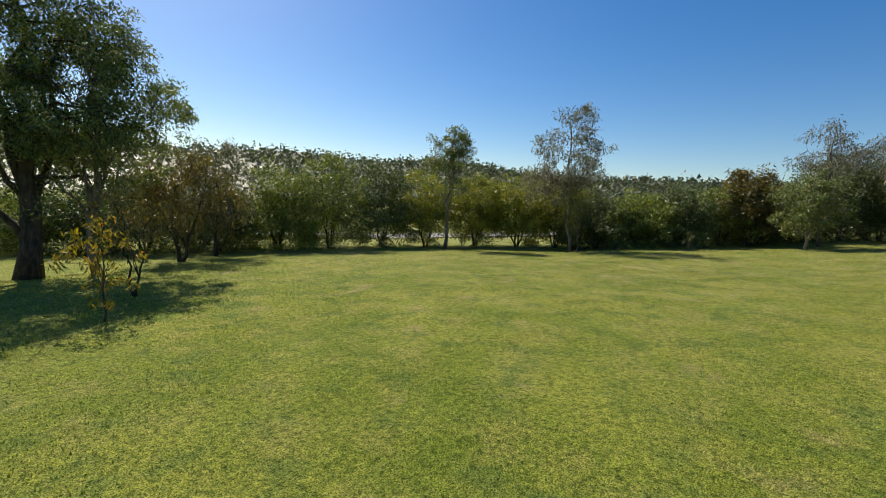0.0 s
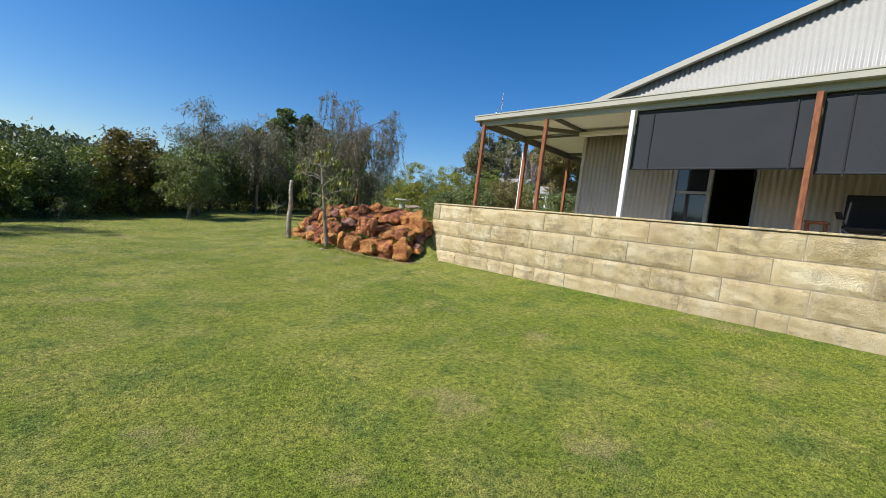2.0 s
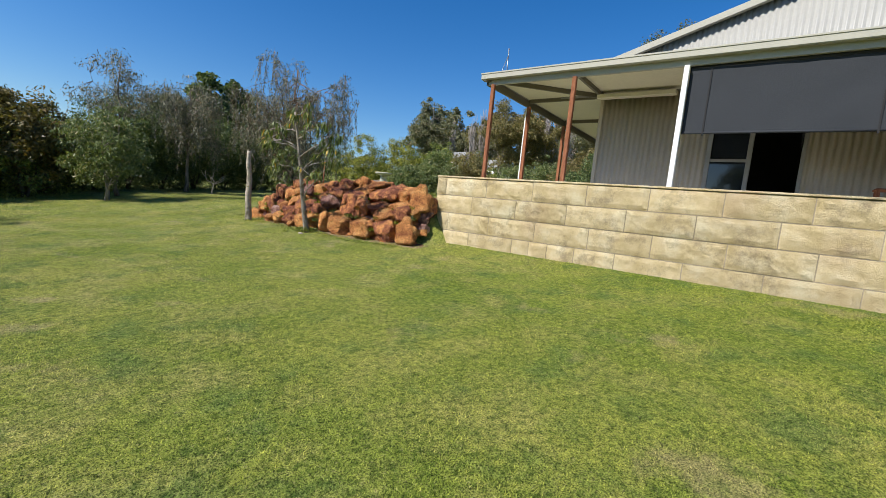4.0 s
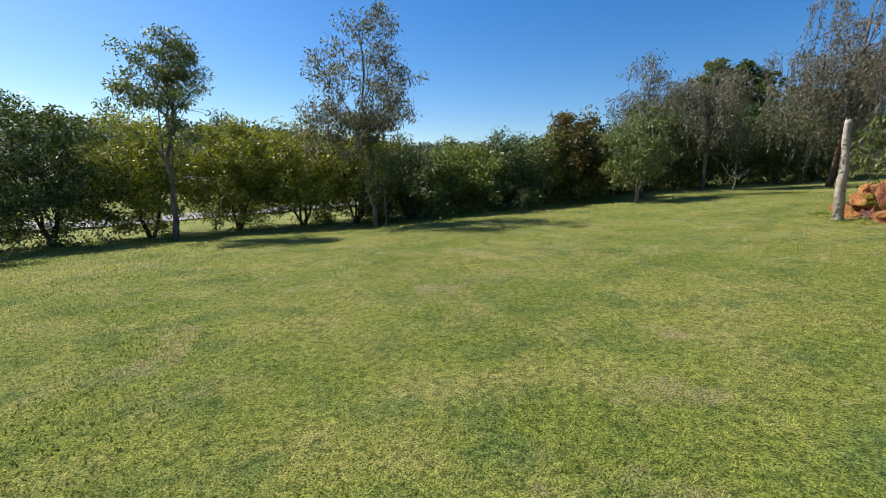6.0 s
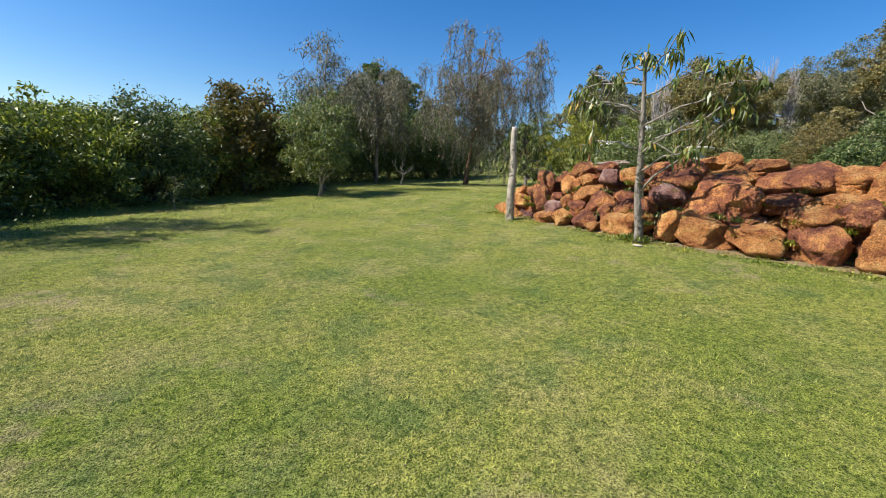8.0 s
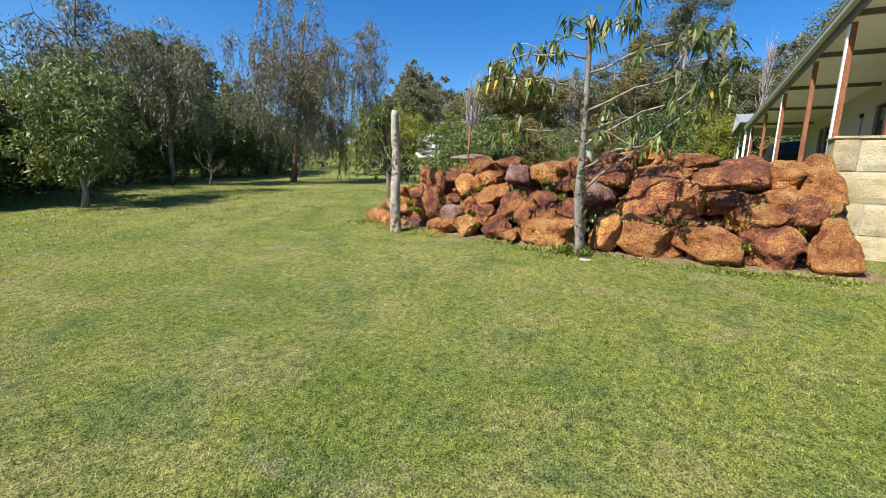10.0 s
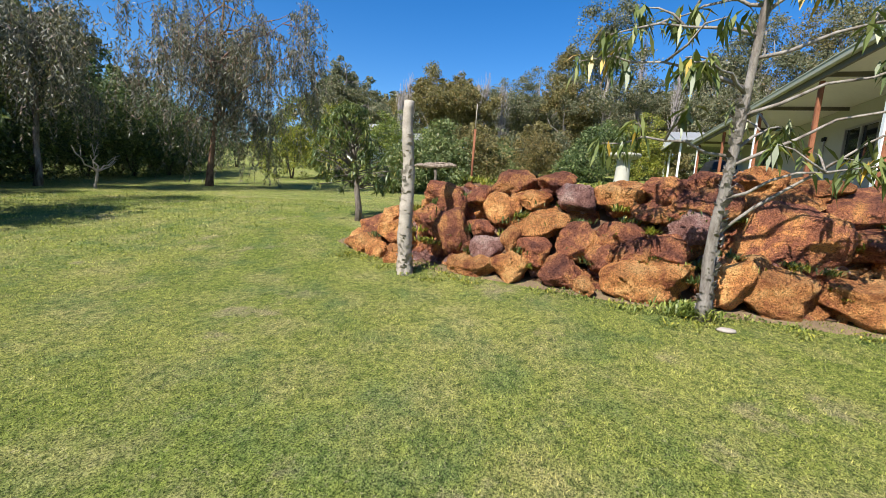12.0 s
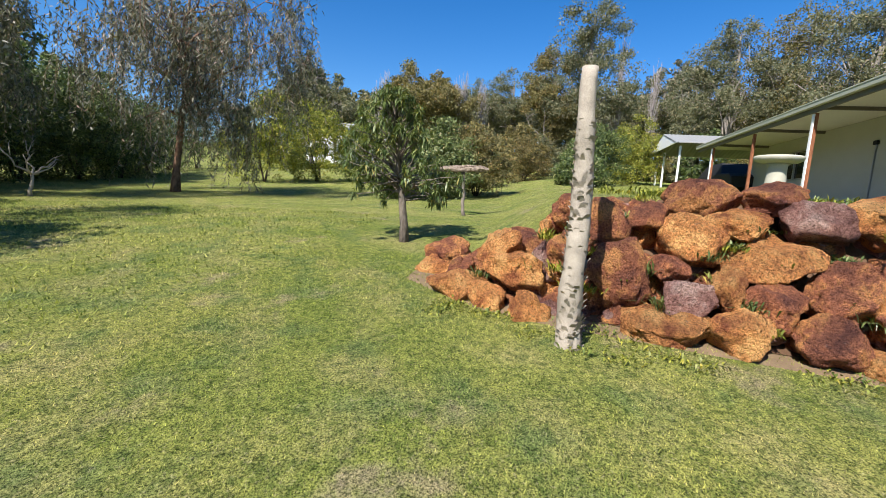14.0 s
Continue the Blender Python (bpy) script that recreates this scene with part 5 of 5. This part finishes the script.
for dx, dy, w, d, h in ((0, 0, 5, 6, 3.4), (1.5, -4.5, 5, 4, 2.6)):
    part("wall", box_bm((w, d, h), (dx, dy, h / 2), 0.03), MAT["white"], far_house)
    bm = bmesh.new()
    hh = h + 1.3
    vs = [bm.verts.new(p) for p in ((dx - w / 2 - .3, dy - d / 2 - .3, h), (dx + w / 2 + .3, dy - d / 2 - .3, h), (dx + w / 2 + .3, dy + d / 2 + .3, h), (dx - w / 2 - .3, dy + d / 2 + .3, h), (dx, dy - d / 2 - .3, hh), (dx, dy + d / 2 + .3, hh))]
    for q in ((0, 3, 2, 1), (0, 1, 4), (1, 2, 5, 4), (2, 3, 5), (3, 0, 4, 5)):
        bm.faces.new([vs[k] for k in q])
    part("roof", bm, MAT["metal_roof"], far_house)
    for k in (-1, 1):
        w1 = part("window", box_bm((0.04, 1.0, 0.9), (dx - w / 2 - 0.01, dy + k * d / 4, 1.6), 0.01), MAT["glass"], far_house)
        part("window_frame", box_bm((0.03, 1.12, 0.06), (dx - w / 2 - 0.02, dy + k * d / 4, 1.1), 0.01), MAT["frame"], w1)

ant = thing("roof_antenna", (9.4, 9.3, 4.28), "thin television antenna mast on the roof", "antenna")
tb = Tubes(6)
tb.add([(0, 0, -0.15), (0.02, 0.03, 0.74)], [0.014, 0.012])
tb.ob("mast", MAT["steel"], ant)
tb = Tubes(5)
tb.add([(-0.30, 0.05, -0.12), (0, 0.02, 0.55)], [0.008, 0.008])
tb.ob("stay", MAT["steel"], ant)
for k in range(3):
    tb = Tubes(4)
    tb.add([(-0.07, -0.05, 0.5 + 0.1 * k), (0.09, 0.08, 0.5 + 0.1 * k)], [0.005, 0.005])
    tb.ob("rod", MAT["steel"], ant)

# ---- garden bushes and forest to the east ----


def garden_bush(x, y, H, r, lf, seed, label, **kw):
    a = dict(stems=4, limbs=10, clumps=180, per=74, clump_r=0.42, leaf_len=0.14, leaf_w=0.062, tri=True, droop=0.35, egg=0.15, power=0.4, gap=0.12)
    a.update(kw)
    return tree("garden_bush", x, y, label, "bush", H, -0.5, r, r * 0.9, lf, "bark_dark", 0.06, seed=seed, **a)


garden_bush(24.5, 31.0, 4.7, 2.3, "leaf_yellow", 301, "dense yellow-green bush beside the grass path")
garden_bush(27.5, 29.5, 4.9, 2.4, "leaf_yellow", 302, "dense yellow-green bush beside the grass path")
garden_bush(30.5, 27.5, 4.7, 2.4, "leaf_hedge", 303, "rounded green bush beside the grass path")
garden_bush(33.0, 25.5, 4.0, 2.3, "leaf_hedge", 304, "rounded green bush beside the grass path")
garden_bush(20.5, 20.0, 3.0, 1.7, "leaf_gum", 305, "loose grey-green shrub behind the rock wall")
garden_bush(22.5, 18.8, 3.4, 1.8, "leaf_olive", 306, "rounded olive-brown shrub behind the rock wall")
garden_bush(18.3, 20.6, 2.1, 1.3, "leaf_gum", 307, "loose grey-green shrub behind the rock wall")
garden_bush(31.0, 20.2, 3.2, 1.9, "leaf_gum", 308, "loose grey-green shrub before the forest")
garden_bush(30.0, 13.2, 3.6, 1.9, "leaf_dark", 309, "dark rounded shrub with bronze tips")
garden_bush(27.0, 14.2, 1.8, 1.2, "leaf_dark", 310, "low dark shrub on the lawn")
garden_bush(36.0, 17.5, 3.4, 2.1, "leaf_bronze", 311, "bronze-leaved shrub before the forest")
garden_bush(34.0, 10.5, 4.2, 2.2, "leaf_yellow", 312, "bright green bush behind the carport")
garden_bush(40.0, 22.0, 3.8, 2.4, "leaf_gum", 313, "grey-green bush before the forest")

ru = random.Random(12)
for i in range(16):
    az, d = radians(80 + 3.1 * i), ru.uniform(38, 46)
    garden_bush(2.5 + d * math.sin(az), 14 + d * math.cos(az), ru.uniform(3.0, 4.8), ru.uniform(2.2, 2.9), ru.choice(["leaf_dark", "leaf_forest", "leaf_gum", "leaf_olive"]), 330 + i, "dense undergrowth shrub at the forest's edge", clumps=130, per=66, leaf_len=0.25, leaf_w=0.11)
r9 = random.Random(77)


def gum(az, dist, top_el, width, lf, seed, cz=0.35, label="tall eucalypt tree with dense clumped crown", clumps=220, per=118, big=0.19, bark="bark_pale", gap=0.40, x0=2.5, y0=14.0):
    a = radians(az)
    x, y = x0 + dist * math.sin(a), y0 + dist * math.cos(a)
    z = ground_z(x, y)
    H = 1.1 + dist * math.tan(radians(top_el)) - z
    return tree("gum_tree", x, y, label, "tree", H, H * cz, width, width, lf, bark, 0.02 * H, limbs=18, clumps=clumps, per=per, clump_r=0.085 * H ** 0.5 * width ** 0.5 + 0.15,
                leaf_len=big * 1.1, leaf_w=big * 0.6, droop=0.45, gap=gap, egg=0.2, power=0.4, seed=seed, group="forest trees", freq=0.36, tri=True)


FOREST = [(58.3, 46, 15.7, 2.6, "leaf_forest", 0.25), (63.5, 62, 10.5, 5.0, "leaf_forest", 0.2), (70.0, 44, 16.0, 4.0, "leaf_olive", 0.22), (73.8, 46, 15.3, 3.6, "leaf_olive", 0.25), (79.5, 58, 14.8, 4.5, "leaf_forest", 0.2), (83.0, 60, 15.8, 4.8, "leaf_forest", 0.2),
          (87.3, 46, 18.5, 2.8, "leaf_olive", 0.2), (91.3, 44, 23.5, 4.2, "leaf_forest", 0.25), (96.0, 60, 14.5, 4.5, "leaf_forest", 0.2), (100.5, 58, 15.5, 4.0, "leaf_forest", 0.2), (106.5, 48, 20.2, 4.4, "leaf_forest", 0.2), (112.5, 50, 20.5, 5.2, "leaf_olive", 0.2), (117.5, 44, 22.0, 5.5, "leaf_forest", 0.2), (124.0, 46, 21.0, 5.5, "leaf_forest", 0.2)]
for i, (az, d, el, w, lf, c0) in enumerate(FOREST):
    gum(az, d, el, w, lf, 400 + i, c0)
for i, (az, d, el, w) in enumerate([(26.3, 48, 13.2, 2.3), (29.2, 50, 12.4, 3.2), (22.5, 52, 9.8, 2.4), (34.0, 60, 9.5, 4.0)]):
    gum(az, d, el, w, "leaf_dark", 430 + i, 0.12, "tall dark conifer-like tree beyond the hedge", 170, 55, 0.42, "bark_dark", 0.08, 0.0, 8.3)
for i in range(34):
    az = 54 + 82 * i / 33 + r9.uniform(-1.2, 1.2)
    gum(az, r9.uniform(66, 88), r9.uniform(10.5, 14.0) + (3 if az > 98 else 0), r9.uniform(4, 6), r9.choice(["leaf_forest", "leaf_forest", "leaf_olive", "leaf_grey"]), 450 + i, 0.12, "eucalypt of the hillside forest", 110, 48, 0.52)


def bare_poplar(az, dist, top_el, seed):
    a = radians(az)
    x, y = 2.5 + dist * math.sin(a), 14 + dist * math.cos(a)
    z = ground_z(x, y)
    H = 1.1 + dist * math.tan(radians(top_el)) - z
    t = thing("bare_poplar", (x, y, z - 0.05), "leafless pale poplar with upright twigs", "tree", "bare poplars")
    rng = random.Random(seed)
    tb = Tubes(5)
    tb.add(bend((0, 0, 0), (0, 0, H), 0, rng, 8, 0.01), [0.12 - 0.013 * k for k in range(9)])
    for i in range(150):
        h = rng.uniform(0.12, 0.9) * H
        b = rng.uniform(0, 6.28)
        r = rng.uniform(0.3, 1.0) * 1.1 * (1 - 0.6 * h / H)
        tb.add(bend((0, 0, h), (math.cos(b) * r, math.sin(b) * r, h + rng.uniform(1.2, 2.6)), -0.15, rng, 3, 0.04), [0.03, 0.024, 0.017, 0.008], 3)
    tb.ob("trunk", MAT["twig"], t)


for i, (az, d, el) in enumerate([(65.6, 42, 12.0), (66.6, 44, 13.2), (75.6, 46, 13.2), (76.4, 48, 14.0), (78.8, 46, 13.5), (95.0, 46, 19.0), (99.0, 50, 16.0), (61.0, 50, 11.0)]):
    bare_poplar(az, d, el, 500 + i)

# ---- forested ridges far off ----


def ridge(name, az0, az1, dist, el0, depth, label, seed):
    """A far hill, and the trees on it as one mass of leafy tufts."""
    nr = np.random.RandomState(seed)
    v, f, n = [], [], 60
    tops = []
    for i in range(n + 1):
        az = radians(az0 + (az1 - az0) * i / n)
        e = math.sin(math.pi * min(1, max(0, i / n))) ** 0.35
        h = dist * math.tan(radians(el0)) * e * (0.9 + 0.25 * noise.noise(Vector((i * 0.13, seed, 0))))
        x, y = dist * math.sin(az), dist * math.cos(az)
        v += [(x * 0.62, y * 0.62, -3), (x, y, h - 4), (x * 1.5, y * 1.5, -3)]
        tops.append((az, h))
    for i in range(n):
        k = 3 * i
        f += [(k, k + 1, k + 4, k + 3), (k + 1, k + 2, k + 5, k + 4)]
    tagged(mesh_ob(name, v, f, MAT["leaf_far"], None, True), label, "hill", kind="structure")
    m = 5200
    i = nr.uniform(0, n - 1e-3, m)
    r = nr.uniform(0.0, 1.0, m) ** 0.6
    pts = []
    for ii, rr_ in zip(i, r):
        k = int(ii)
        az = tops[k][0] + (tops[min(n, k + 1)][0] - tops[k][0]) * (ii - k)
        h = tops[k][1] + (tops[min(n, k + 1)][1] - tops[k][1]) * (ii - k)
        dd = dist * (0.62 + 0.38 * rr_)
        pts.append((dd * math.sin(az), dd * math.cos(az), -3 + (h - 1) * rr_))
    pts = np.array(pts)
    big = dist * 0.011
    lv = clump_leaves(pts, 11, big, big * 0.6, big * 0.45, nr, 0.1, 1.5, True)
    tagged(quads_ob(name + "_woods", lv, MAT["leaf_far"], None, 3), "far hazy eucalypt woods covering the hill", "forest", kind="stuff")


ridge("hill_west", -110, 30, 330, 6.2, 100, "low wooded hill on the horizon", 3)
ridge("hill_east", 20, 150, 150, 8.5, 60, "wooded hillside rising behind the garden", 4)

# ---- weeds and grass ----


def weed(x, y, z, r, n, seed, leaf="leaf_shrub", length=0.09, label="green weed tuft growing between the stones"):
    nr = np.random.RandomState(seed)
    a = nr.uniform(0, 6.28, n)
    d = np.stack([np.cos(a) * nr.uniform(0.2, 1, n), np.sin(a) * nr.uniform(0.2, 1, n), nr.uniform(0.4, 1.2, n)], 1)
    d /= np.linalg.norm(d, axis=1)[:, None]
    base = nr.normal(size=(n, 3)) * r * 0.4
    base[:, 2] = np.abs(base[:, 2]) * 0.2
    s = np.cross(d, (0, 0, 1.0))
    s /= np.linalg.norm(s, axis=1)[:, None] + 1e-6
    L = (length * nr.uniform(0.6, 1.5, n))[:, None]
    q = np.stack([base, base + d * L * 0.5 + s * 0.008, base + d * L - np.array((0, 0, 0.3)) * L, base + d * L * 0.5 - s * 0.008], 1)
    ob = quads_ob("weed_tuft", q, MAT[leaf])
    ob.location = (x, y, z)
    tagged(ob, label, "weed", "weeds in the rock wall", "stuff")


rw = random.Random(31)
for i in range(110):
    y = rw.uniform(9.8, 16.2)
    z = rw.uniform(0.35, 1.3)
    if z > ground_z(rock_foot(y) + 0.95, y) + 0.05:
        continue
    weed(rock_foot(y) + 0.06 + (z - 0.2) * 0.72, y, z, 0.12, 70, 600 + i, rw.choice(["leaf_shrub", "leaf_yellow"]), rw.choice([0.08, 0.11, 0.15]))
for i in range(40):
    y = rw.uniform(9.8, 16.6)
    x = rock_foot(y) - rw.uniform(-0.1, 0.4)
    weed(x, y, ground_z(x, y), 0.22, 50, 700 + i, rw.choice(["leaf_yellow", "leaf_hedge"]), 0.05, "low green weeds at the foot of the rock wall")
for i in range(60):
    y = rw.uniform(9.9, 15.4)
    x = rock_foot(y) + rw.uniform(0.95, 1.7)
    weed(x, y, ground_z(x, y), 0.2, 70, 800 + i, rw.choice(["leaf_hedge", "leaf_yellow"]), rw.choice([0.06, 0.1]), "grassy weeds along the top of the rock wall")
for i in range(8):
    weed(6.36 + rw.uniform(-0.2, 0.2), 12.43 + rw.uniform(-0.3, 0.3), ground_z(6.36, 12.43), 0.18, 90, 760 + i, "leaf_hedge", 0.12, "leafy weeds round the young tree's foot")


def grass(name, x0, x1, y0, y1, per_m2, length, width, seed):
    nr = np.random.RandomState(seed)
    n = int((x1 - x0) * (y1 - y0) * per_m2)
    x, y = nr.uniform(x0, x1, n), nr.uniform(y0, y1, n)
    keep = x < np.where(y < 9.6, 7.76, np.interp(y, [9.4, 10.5, 12.5, 14, 15.5, 16.4, 17.2, 17.6], [7.05, 6.85, 6.65, 6.8, 7.05, 7.4, 8.2, 12]))
    x, y = x[keep], y[keep]
    n = len(x)
    gx, gy = np.linspace(x0, x1, 60), np.linspace(y0, y1, 60)
    gz = np.array([[ground_z(a, b) for a in gx] for b in gy])
    fx, fy = (x - x0) / (x1 - x0) * 58.999, (y - y0) / (y1 - y0) * 58.999
    i, j = fx.astype(int), fy.astype(int)
    fx, fy = fx - i, fy - j
    z = gz[j, i] * (1 - fx) * (1 - fy) + gz[j, i + 1] * fx * (1 - fy) + gz[j + 1, i] * (1 - fx) * fy + gz[j + 1, i + 1] * fx * fy
    a = nr.uniform(0, 6.28, n)
    tall = np.array([noise.noise(Vector((p * 1.1, q * 1.1, 7))) for p, q in zip(x[::1], y[::1])]) if n < 60000 else np.sin(x * 2.1 + 1.3 * np.sin(y * 1.7)) * np.sin(y * 2.4 + np.sin(x * 1.9))
    L = length * nr.uniform(0.5, 1.3, n) * (1 + 0.35 * tall)
    lean = nr.uniform(0.2, 1.1, n)
    b = np.stack([x, y, z - 0.004], 1)
    s = np.stack([-np.sin(a), np.cos(a), np.zeros(n)], 1) * (width * nr.uniform(0.6, 1.3, n))[:, None] * 0.5
    t = b + np.stack([np.cos(a) * L * lean, np.sin(a) * L * lean, L * 0.8], 1)
    ob = quads_ob(name, np.stack([b - s, b + s, t], 1), MAT["blade"], None, 3)
    tagged(ob, "short mown lawn grass with clover", "grass", kind="stuff")


grass("lawn_grass", -2.2, 6.6, 0.0, 18.6, 3100, 0.021, 0.0078, 1)
grass("lawn_grass", 6.6, 8.6, -1.0, 18.6, 1500, 0.03, 0.010, 4)
grass("lawn_grass", -6, -2.2, -1.0, 19, 1100, 0.026, 0.012, 5)
grass("lawn_grass", -14, -6, 0, 20, 260, 0.045, 0.018, 2)
grass("lawn_grass", -6, 14, 18.6, 27, 300, 0.045, 0.018, 3)
